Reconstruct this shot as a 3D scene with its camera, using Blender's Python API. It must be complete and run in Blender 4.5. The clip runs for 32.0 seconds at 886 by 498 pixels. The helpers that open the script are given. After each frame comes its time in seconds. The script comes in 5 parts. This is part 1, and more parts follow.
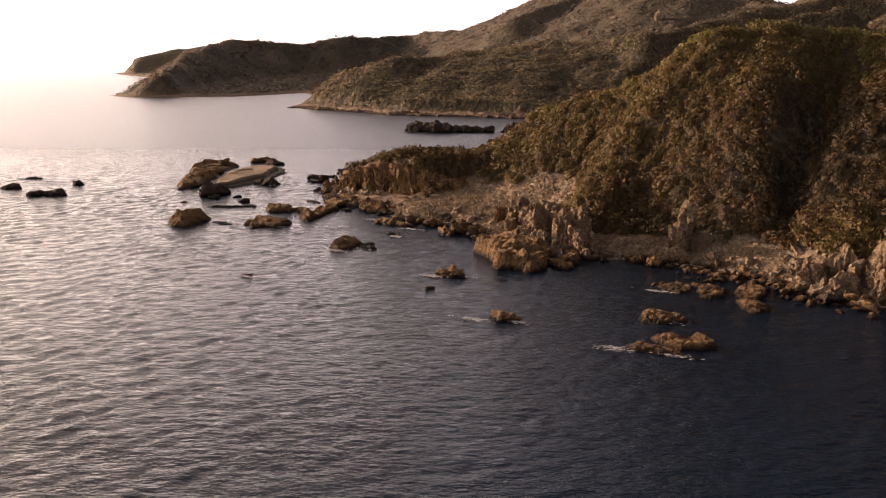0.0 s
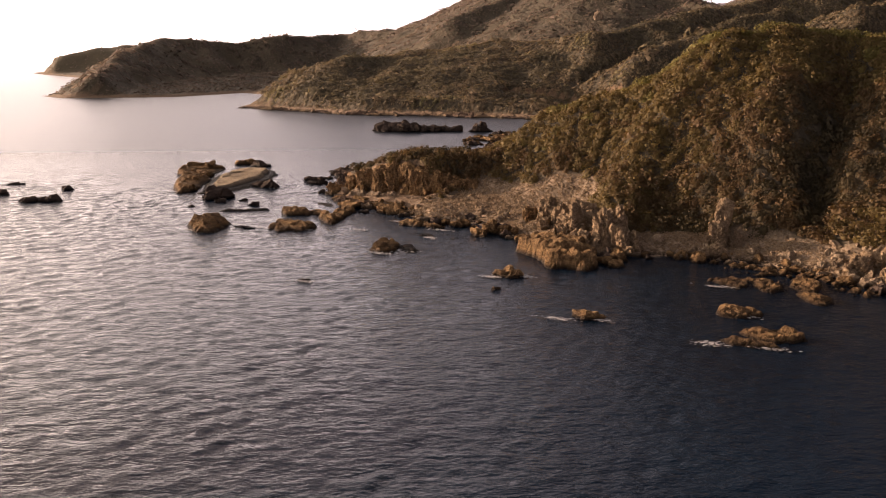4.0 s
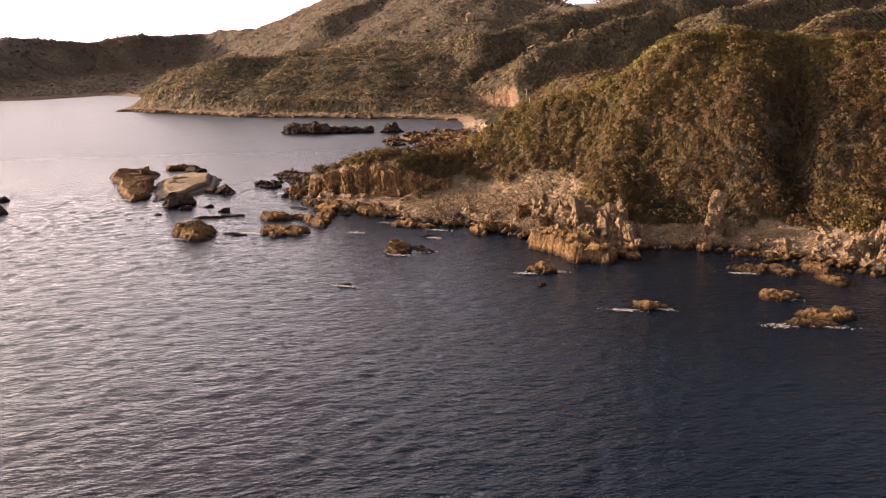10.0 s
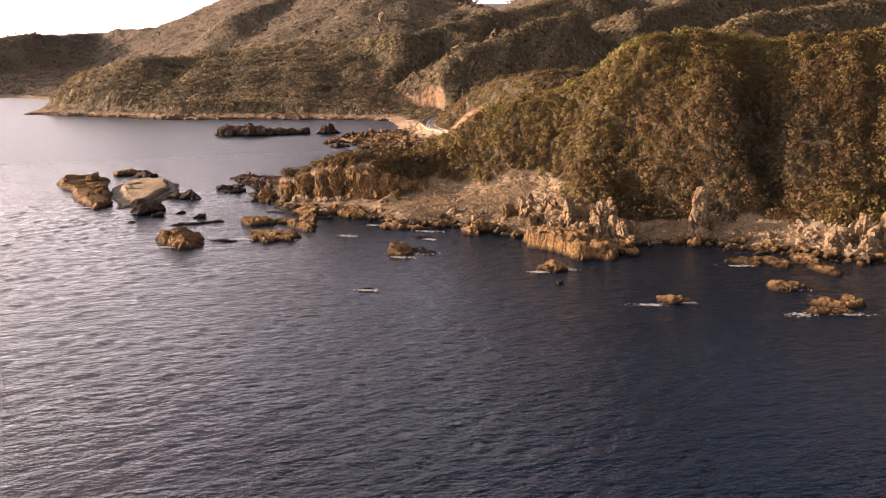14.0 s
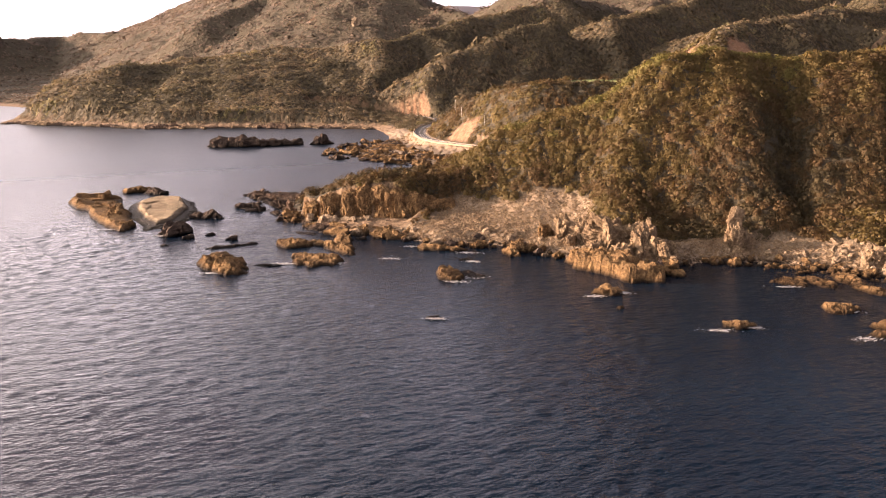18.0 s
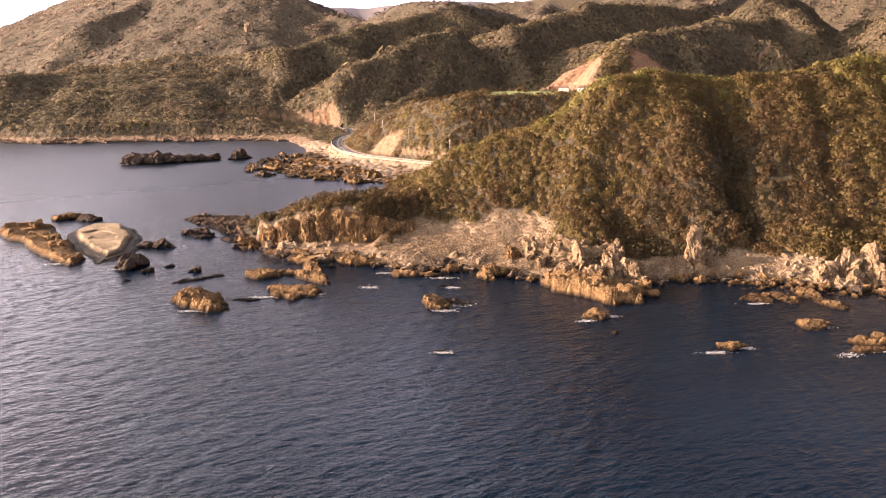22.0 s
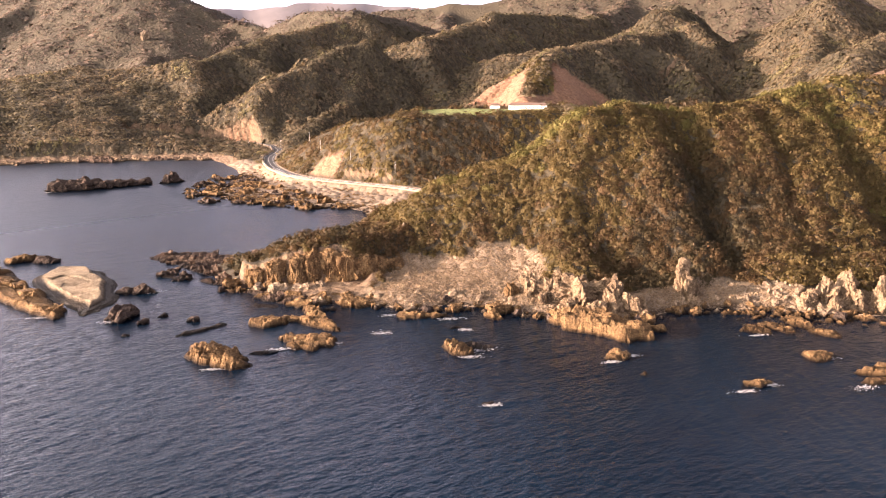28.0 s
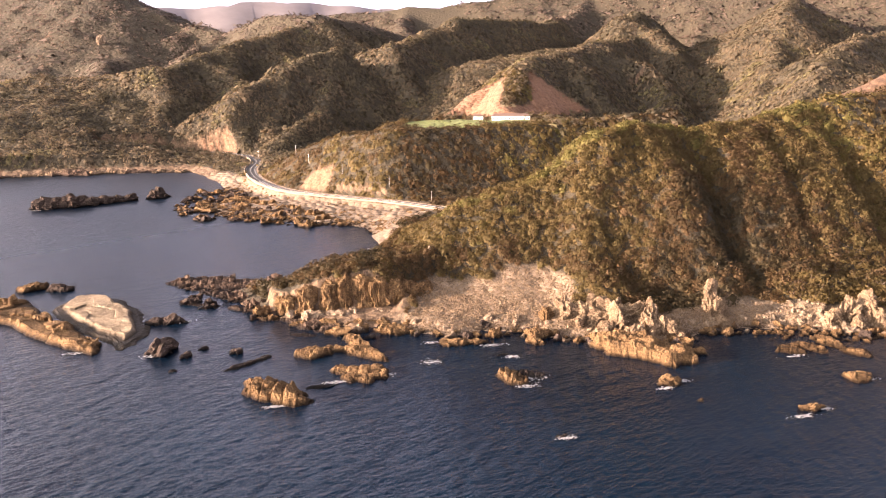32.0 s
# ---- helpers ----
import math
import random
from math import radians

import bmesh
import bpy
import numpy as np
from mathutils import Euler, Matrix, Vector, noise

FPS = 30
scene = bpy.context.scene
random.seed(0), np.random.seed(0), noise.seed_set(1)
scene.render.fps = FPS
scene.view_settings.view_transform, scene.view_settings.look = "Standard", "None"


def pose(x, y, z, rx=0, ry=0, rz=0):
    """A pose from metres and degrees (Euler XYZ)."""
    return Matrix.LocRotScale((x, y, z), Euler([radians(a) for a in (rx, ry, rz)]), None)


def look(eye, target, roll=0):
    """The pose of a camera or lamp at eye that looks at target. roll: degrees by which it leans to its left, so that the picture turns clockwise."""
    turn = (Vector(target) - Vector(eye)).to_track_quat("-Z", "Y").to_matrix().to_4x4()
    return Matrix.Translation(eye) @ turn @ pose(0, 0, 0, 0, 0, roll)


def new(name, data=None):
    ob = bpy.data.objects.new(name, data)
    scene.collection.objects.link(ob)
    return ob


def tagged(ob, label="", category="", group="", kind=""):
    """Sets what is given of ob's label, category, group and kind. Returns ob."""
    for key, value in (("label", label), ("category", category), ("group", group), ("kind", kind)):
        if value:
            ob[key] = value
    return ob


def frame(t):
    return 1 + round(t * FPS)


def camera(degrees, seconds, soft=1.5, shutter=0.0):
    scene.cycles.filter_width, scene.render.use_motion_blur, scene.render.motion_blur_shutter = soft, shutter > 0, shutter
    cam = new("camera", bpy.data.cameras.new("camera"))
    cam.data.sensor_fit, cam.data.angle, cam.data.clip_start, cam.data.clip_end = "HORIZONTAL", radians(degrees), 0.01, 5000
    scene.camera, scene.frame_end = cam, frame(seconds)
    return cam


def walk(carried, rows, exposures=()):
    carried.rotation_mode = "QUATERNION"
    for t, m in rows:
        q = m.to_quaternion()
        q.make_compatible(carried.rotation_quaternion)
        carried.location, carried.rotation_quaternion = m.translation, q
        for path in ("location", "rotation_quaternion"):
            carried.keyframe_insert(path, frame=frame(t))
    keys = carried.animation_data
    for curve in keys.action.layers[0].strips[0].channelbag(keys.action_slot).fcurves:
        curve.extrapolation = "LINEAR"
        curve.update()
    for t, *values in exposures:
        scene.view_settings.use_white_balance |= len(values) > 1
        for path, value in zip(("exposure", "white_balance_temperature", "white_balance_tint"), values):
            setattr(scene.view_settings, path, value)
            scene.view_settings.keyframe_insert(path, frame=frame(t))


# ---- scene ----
cam = camera(54.17, 32.0, soft=1.1)
PATH = [
    (0, (0.00, 0.00, 60.00), (0.00, 97.59, 38.18), 0.00),
    (1.5, (-13.86, 0.11, 60.37), (-10.61, 97.62, 38.46), 0.00),
    (3.5, (-32.69, 0.87, 60.77), (-25.03, 98.13, 38.80), 0.00),
    (5.5, (-50.78, 2.81, 60.83), (-38.59, 99.61, 38.90), 0.00),
    (6, (-55.12, 3.40, 60.79), (-41.66, 100.03, 38.86), 0.00),
    (8, (-72.18, 6.21, 60.99), (-53.33, 101.93, 39.03), 0.00),
    (9, (-80.46, 7.63, 60.97), (-57.97, 102.57, 39.04), 0.00),
    (10, (-88.50, 9.10, 60.91), (-62.90, 103.25, 38.98), 0.00),
    (13, (-112.14, 15.60, 61.41), (-77.78, 106.92, 39.49), 0.00),
    (14.5, (-123.20, 20.17, 62.06), (-86.09, 110.39, 40.09), 0.00),
    (16.5, (-135.87, 25.96, 65.51), (-98.44, 116.08, 43.63), 0.00),
    (17, (-139.19, 27.38, 66.61), (-101.11, 117.23, 44.76), 0.00),
    (19, (-153.58, 33.49, 71.90), (-108.94, 120.22, 49.89), 0.00),
    (21, (-168.16, 42.04, 76.11), (-117.72, 125.56, 54.20), 0.00),
    (23, (-180.91, 50.01, 81.32), (-125.85, 130.56, 59.41), 0.00),
    (25, (-189.93, 57.45, 85.87), (-131.17, 135.38, 64.08), 0.00),
    (25.5, (-192.63, 59.63, 87.14), (-133.06, 136.95, 65.39), 0.00),
    (27.5, (-206.04, 70.34, 92.68), (-143.16, 144.93, 70.71), 0.00),
    (28, (-209.39, 73.16, 93.99), (-145.90, 147.23, 72.00), 0.00),
    (30, (-223.47, 85.07, 98.95), (-157.47, 156.91, 76.96), 0.00),
    (32, (-236.16, 97.26, 105.34), (-167.88, 166.84, 83.07), 0.00),
]
EXPOSURES = [(0, 1.0, 6600, 21), (9, 1.6, 6520, 21), (17, 2.08, 6400, 21), (24, 2.46, 6120, 21), (32, 2.56, 5900, 21)]
walk(cam, [(t, look(e, g, r)) for t, e, g, r in PATH], EXPOSURES)

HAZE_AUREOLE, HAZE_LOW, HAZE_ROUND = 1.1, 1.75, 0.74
# ---- light: low evening sun over the open sea in the west ----
SUN_AZ, SUN_EL = radians(-63), radians(11)
world = bpy.data.worlds.new("sky")
scene.world = world
world.use_nodes = True
wn = world.node_tree.nodes
sky = wn.new("ShaderNodeTexSky")
sky.sky_type = "NISHITA"
sky.sun_disc = False
sky.sun_elevation = SUN_EL
sky.sun_rotation = SUN_AZ
sky.air_density, sky.dust_density, sky.ozone_density = 1.0, 4.0, 1.0
world.node_tree.links.new(sky.outputs["Color"], wn["Background"].inputs["Color"])
wn["Background"].inputs["Strength"].default_value = 0.007
sun = new("sun", bpy.data.lights.new("sun", "SUN"))
sun.data.energy, sun.data.angle, sun.data.color = 4.6, radians(0.6), (1.0, 0.7, 0.48)
sun_from = Vector((math.sin(SUN_AZ) * math.cos(SUN_EL), math.cos(SUN_AZ) * math.cos(SUN_EL), math.sin(SUN_EL)))
sun.matrix_world = look(sun_from * 1000, (0, 0, 0))



# ---- materials ----
def material(name, rough=0.9):
    m = bpy.data.materials.new(name)
    m.use_nodes = True
    n = m.node_tree.nodes
    n["Principled BSDF"].inputs["Roughness"].default_value = rough
    return m, n, m.node_tree.links, n["Principled BSDF"]


def noise_node(n, l, scale, detail=6, rough=0.6, vec=None, stretch=None):
    t = n.new("ShaderNodeTexNoise")
    t.inputs["Scale"].default_value, t.inputs["Detail"].default_value, t.inputs["Roughness"].default_value = scale, detail, rough
    if vec is None:
        vec = n.new("ShaderNodeNewGeometry").outputs["Position"]
    if stretch:
        mp = n.new("ShaderNodeMapping")
        mp.inputs["Scale"].default_value = stretch[:3]
        if len(stretch) > 3:
            mp.inputs["Rotation"].default_value = stretch[3:]
        l.new(vec, mp.inputs["Vector"])
        vec = mp.outputs["Vector"]
    l.new(vec, t.inputs["Vector"])
    return t.outputs["Fac"]


def ramp(n, l, fac, *stops):
    r = n.new("ShaderNodeValToRGB")
    e = r.color_ramp.elements
    while len(e) < len(stops):
        e.new(0.5)
    for s, (p, c) in zip(e, stops):
        s.position, s.color = p, (*c, 1)
    l.new(fac, r.inputs["Fac"])
    return r.outputs["Color"]


def blend(n, l, fac, a, b, mode="MIX"):
    x = n.new("ShaderNodeMix")
    x.data_type, x.blend_type = "RGBA", mode
    for sock, val in ((x.inputs[0], fac), (x.inputs[6], a), (x.inputs[7], b)):
        if isinstance(val, bpy.types.NodeSocket):
            l.new(val, sock)
        elif isinstance(val, tuple):
            sock.default_value = (*val, 1)
        else:
            sock.default_value = val
    return x.outputs[2]


def calc(n, l, op, a, b=0.0, c=0.0, clamp=False):
    x = n.new("ShaderNodeMath")
    x.operation, x.use_clamp = op, clamp
    for sock, val in zip(x.inputs, (a, b, c)):
        if isinstance(val, bpy.types.NodeSocket):
            l.new(val, sock)
        else:
            sock.default_value = val
    return x.outputs[0]


def bump(n, l, bsdf, height, strength=0.5, distance=0.3):
    b = n.new("ShaderNodeBump")
    b.inputs["Strength"].default_value, b.inputs["Distance"].default_value = strength, distance
    l.new(height, b.inputs["Height"])
    l.new(b.outputs["Normal"], bsdf.inputs["Normal"])
    return b


def attribute(n, name):
    a = n.new("ShaderNodeAttribute")
    a.attribute_name = name
    return a.outputs["Fac"]


def plain(name, colour, rough=0.8, metal=0.0, vary=0.15, scale=1.5):
    """A weathered surface of one colour, with stains and fine grain."""
    m, n, l, b = material(name, rough)
    f = noise_node(n, l, scale, 8)
    lo, hi = tuple(v * (1 - vary) for v in colour), tuple(min(1, v * (1 + vary)) for v in colour)
    l.new(ramp(n, l, f, (0.3, lo), (0.7, hi)), b.inputs["Base Color"])
    b.inputs["Metallic"].default_value = metal
    return m


def rock_material(name, dark, mid, pale, wet=0.25):
    m, n, l, b = material(name, 0.88)
    b.inputs["Specular IOR Level"].default_value = 0.12
    f1 = noise_node(n, l, 0.16, 8, 0.65)
    f2 = noise_node(n, l, 1.3, 8, 0.7)
    f3 = noise_node(n, l, 0.5, 4, 0.6, stretch=(1, 1, 5, 0.25, 0.1, 0))
    c = ramp(n, l, f2, (0.36, dark), (0.5, mid), (0.68, pale))
    c2 = ramp(n, l, f1, (0.4, dark), (0.54, mid), (0.72, pale))
    c = blend(n, l, 0.45, c, c2)
    c = blend(n, l, calc(n, l, "MULTIPLY", f3, 0.5), c, tuple(v * 0.55 for v in mid))
    z = n.new("ShaderNodeSeparateXYZ")
    l.new(n.new("ShaderNodeNewGeometry").outputs["Position"], z.inputs[0])
    edge = calc(n, l, "ADD", z.outputs["Z"], calc(n, l, "MULTIPLY", f2, -1.2))
    dry = calc(n, l, "MULTIPLY_ADD", edge, 0.8, wet, True)
    c = blend(n, l, dry, tuple(v * 0.1 for v in mid), c)
    l.new(calc(n, l, "MULTIPLY_ADD", dry, 0.32, 0.56), b.inputs["Roughness"])
    l.new(c, b.inputs["Base Color"])
    h = calc(n, l, "ADD", f2, calc(n, l, "MULTIPLY", f3, 0.8))
    bump(n, l, b, h, 1.0, 1.0)
    return m


ROCK_BROWN = rock_material("brown_sea_rock", (0.035, 0.024, 0.015), (0.2, 0.125, 0.058), (0.46, 0.31, 0.145))
ROCK_DARK = rock_material("dark_sea_rock", (0.03, 0.024, 0.02), (0.08, 0.06, 0.047), (0.18, 0.135, 0.1))
ROCK_REEF = rock_material("reef_rock", (0.035, 0.026, 0.02), (0.13, 0.09, 0.062), (0.3, 0.22, 0.16))
ROCK_CRAG = rock_material("golden_crag", (0.08, 0.055, 0.034), (0.25, 0.18, 0.108), (0.48, 0.38, 0.25))
ROCK_PALE = rock_material("pale_shore_rock", (0.11, 0.08, 0.054), (0.29, 0.222, 0.146), (0.5, 0.405, 0.29))
ROCK_FLAT = rock_material("pale_flat_rock", (0.11, 0.08, 0.052), (0.33, 0.265, 0.175), (0.56, 0.48, 0.35), -0.22)

# water: deep blue with short wind waves on a long swell
WATER, n, l, b = material("sea_water", 0.16)
f = noise_node(n, l, 0.012, 3)
l.new(ramp(n, l, f, (0.35, (0.0015, 0.006, 0.014)), (0.7, (0.003, 0.012, 0.025))), b.inputs["Base Color"])
b.inputs["IOR"].default_value = 1.333
# the ripples of the bay and the open sea, too fine for the mesh there, widen the gloss
north = n.new("ShaderNodeSeparateXYZ")
l.new(n.new("ShaderNodeNewGeometry").outputs["Position"], north.inputs[0])
ruffle = calc(n, l, "MULTIPLY_ADD", north.outputs["Y"], 1 / 220, -360 / 220, True)
l.new(calc(n, l, "MULTIPLY_ADD", ruffle, 0.16, 0.12), b.inputs["Roughness"])
w1 = noise_node(n, l, 0.16, 3, 0.5, stretch=(0.5, 1.3, 1, 0, 0, 0.7))
w2 = noise_node(n, l, 0.5, 4, 0.6, stretch=(0.55, 1.25, 1, 0, 0, 0.85))
h = calc(n, l, "ADD", calc(n, l, "MULTIPLY", w1, 1.2), calc(n, l, "MULTIPLY", w2, 1.0))
bump(n, l, b, h, 1.0, 0.5)

# ground: soil and litter under the woods, bare rock where it is steep, shingle by the sea
GROUND, n, l, b = material("ground", 0.95)
geo = n.new("ShaderNodeNewGeometry")
nz = n.new("ShaderNodeSeparateXYZ")
l.new(geo.outputs["True Normal"], nz.inputs[0])
g1 = noise_node(n, l, 0.05, 8)
g2 = noise_node(n, l, 0.6, 8, 0.7)
g3 = noise_node(n, l, 0.012, 6, 0.65)
soil = ramp(n, l, g2, (0.32, (0.05, 0.036, 0.02)), (0.5, (0.1, 0.07, 0.04)), (0.68, (0.16, 0.115, 0.062)))
soil = blend(n, l, calc(n, l, "MULTIPLY_ADD", g3, 2.2, -0.7, True), soil, blend(n, l, 0.55, soil, (0.13, 0.11, 0.05)))
stone = ramp(n, l, g2, (0.3, (0.06, 0.042, 0.028)), (0.5, (0.15, 0.1, 0.056)), (0.75, (0.26, 0.18, 0.105)))
g4 = noise_node(n, l, 1.7, 6, 0.7)
shingle = ramp(n, l, g4, (0.34, (0.1, 0.074, 0.048)), (0.52, (0.21, 0.157, 0.102)), (0.7, (0.33, 0.255, 0.172)))
cut = ramp(n, l, g2, (0.36, (0.13, 0.068, 0.036)), (0.55, (0.23, 0.13, 0.072)), (0.72, (0.32, 0.195, 0.118)))
soil = blend(n, l, 0.9, soil, ramp(n, l, g1, (0.3, (0.07, 0.058, 0.034)), (0.7, (0.11, 0.092, 0.052))))
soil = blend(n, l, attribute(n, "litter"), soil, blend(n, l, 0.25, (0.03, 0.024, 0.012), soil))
steep = calc(n, l, "MULTIPLY_ADD", calc(n, l, "ADD", nz.outputs["Z"], calc(n, l, "MULTIPLY", g1, 0.25)), -5.0, 3.3, True)
c = blend(n, l, steep, soil, stone)
c = blend(n, l, attribute(n, "rocky"), c, stone)
c = blend(n, l, attribute(n, "shingle"), c, shingle)
c = blend(n, l, attribute(n, "cut"), c, cut)
c = blend(n, l, attribute(n, "field"), c, (0.16, 0.19, 0.05))
l.new(c, b.inputs["Base Color"])
crowns = n.new("ShaderNodeTexVoronoi")
crowns.inputs["Scale"].default_value = 0.2
l.new(geo.outputs["Position"], crowns.inputs["Vector"])
bump(n, l, b, calc(n, l, "ADD", calc(n, l, "MULTIPLY", g2, calc(n, l, "MULTIPLY_ADD", attribute(n, "shingle"), -0.65, 1.0)), calc(n, l, "MULTIPLY", calc(n, l, "MULTIPLY", crowns.outputs["Distance"], -2.0), calc(n, l, "MULTIPLY_ADD", attribute(n, "litter"), 0.8, 0.2)), ), 0.9, 0.9)


def leaf_material(name, through_light, *cols):
    m, n, l, b = material(name, 0.8)
    t = attribute(n, "tint")
    isl = n.new("ShaderNodeNewGeometry").outputs["Random Per Island"]
    f = calc(n, l, "ADD", calc(n, l, "MULTIPLY", t, 0.84), calc(n, l, "MULTIPLY", isl, 0.16))
    k = len(cols) - 1
    c = ramp(n, l, f, *[(0.08 + 0.84 * i / k, c) for i, c in enumerate(cols)])
    l.new(c, b.inputs["Base Color"])
    thin = n.new("ShaderNodeBsdfTranslucent")
    l.new(c, thin.inputs["Color"])
    mix = n.new("ShaderNodeMixShader")
    mix.inputs[0].default_value = through_light
    l.new(b.outputs[0], mix.inputs[1])
    l.new(thin.outputs[0], mix.inputs[2])
    l.new(mix.outputs[0], n["Material Output"].inputs["Surface"])
    return m


LEAF = leaf_material("leaves", 0.4, (0.036, 0.028, 0.01), (0.062, 0.046, 0.015), (0.1, 0.058, 0.021), (0.1, 0.076, 0.02), (0.135, 0.09, 0.026), (0.145, 0.128, 0.03))
# leaves of the back hills: aerial haze put into paler, greyer base colours
LEAF_FAR = leaf_material("hazed_far_leaves", 0.45, (0.105, 0.09, 0.052), (0.145, 0.122, 0.068), (0.18, 0.135, 0.08), (0.22, 0.195, 0.085))
LEAF_DISTANT = leaf_material("hazed_distant_leaves", 0.45, (0.11, 0.088, 0.066), (0.15, 0.118, 0.088), (0.19, 0.142, 0.108), (0.22, 0.18, 0.118))
BARK = plain("bark", (0.12, 0.09, 0.065))


# ---- helpers for meshes ----
def mesh_from(name, verts, faces, mat=None, smooth=False):
    me = bpy.data.meshes.new(name)
    verts = np.asarray(verts, dtype=np.float32)
    faces = np.asarray(faces, dtype=np.int32)
    me.vertices.add(len(verts))
    me.vertices.foreach_set("co", verts.ravel())
    k = faces.shape[1]
    me.loops.add(faces.size)
    me.loops.foreach_set("vertex_index", faces.ravel())
    me.polygons.add(len(faces))
    me.polygons.foreach_set("loop_start", np.arange(0, faces.size, k, dtype=np.int32))
    me.polygons.foreach_set("use_smooth", np.full(len(faces), smooth, dtype=bool))
    me.update(calc_edges=True)
    if mat:
        me.materials.append(mat)
    return me


def point_attribute(me, name, values):
    a = me.attributes.new(name, "FLOAT", "POINT")
    a.data.foreach_set("value", np.asarray(values, dtype=np.float32))


def lattice(seed):
    return np.random.RandomState(seed).rand(64, 64)


LATTICES = [lattice(100 + i) for i in range(6)]


def vnoise(x, y, k=0):
    """Smooth value noise in the plane, 0 to 1, period 64."""
    g = LATTICES[k % 6]
    xi, yi = np.floor(x).astype(int), np.floor(y).astype(int)
    fx, fy = x - xi, y - yi
    fx, fy = fx * fx * (3 - 2 * fx), fy * fy * (3 - 2 * fy)
    a, b_ = g[xi % 64, yi % 64], g[(xi + 1) % 64, yi % 64]
    c_, d_ = g[xi % 64, (yi + 1) % 64], g[(xi + 1) % 64, (yi + 1) % 64]
    return (a * (1 - fx) + b_ * fx) * (1 - fy) + (c_ * (1 - fx) + d_ * fx) * fy


def fbm(x, y, octaves=4, k=0):
    s, a = 0, 0.5
    for i in range(octaves):
        s = s + a * (vnoise(x * 2 ** i + 17 * i, y * 2 ** i + 5 * i, k + i) - 0.5)
        a *= 0.5
    return s


def seg_dist(x, y, pts):
    """Distance to a polyline, and the third number of its points at the nearest place."""
    best, val = np.full(x.shape, 1e9), np.zeros(x.shape)
    for p, q in zip(pts[:-1], pts[1:]):
        dx, dy = q[0] - p[0], q[1] - p[1]
        t = np.clip(((x - p[0]) * dx + (y - p[1]) * dy) / (dx * dx + dy * dy), 0, 1)
        d = np.hypot(x - p[0] - t * dx, y - p[1] - t * dy)
        near = d < best
        best = np.where(near, d, best)
        if len(p) > 2:
            val = np.where(near, p[2] + t * (q[2] - p[2]), val)
    return best, val


def inside(x, y, pts):
    r = np.zeros(x.shape, bool)
    for (x0, y0), (x1, y1) in zip(pts, pts[1:] + pts[:1]):
        if y0 != y1:
            r ^= ((y0 > y) != (y1 > y)) & (x < (x1 - x0) * (y - y0) / (y1 - y0) + x0)
    return r


def near_blob(x, y, cx, cy, r, soft):
    return np.clip((r + soft - np.hypot(x - cx, y - cy)) / soft, 0, 1)


# ---- the lie of the land ----
COAST = [(1700, -60), (400, 60), (190, 140), (125, 185), (106, 204), (92, 217), (85, 231), (72, 246), (56, 254), (36, 256),
         (22, 264), (19, 280), (11, 290), (9, 302), (0, 313), (-14, 318), (-22, 330), (-22, 343), (-36, 350), (-44, 372),
         (-46, 388), (-50, 402), (-46, 430), (-26, 434), (-18, 424), (0, 424), (30, 428), (56, 437), (66, 456), (80, 477),
         (94, 501), (88, 522), (70, 552), (60, 580), (50, 600), (62, 640), (95, 668), (125, 722), (139, 782), (143, 812),
         (108, 835), (50, 868), (-45, 903), (-102, 956), (-184, 1042), (-150, 1130), (-140, 1300), (-228, 1430)]
FAR_COAST = [(-312, 1300), (-460, 1280), (-500, 1330), (-540, 1500), (-620, 2100), (-1000, 2770), (-1100, 2960), (-900, 3700), (1700, 3700)]
SHORE = COAST + FAR_COAST

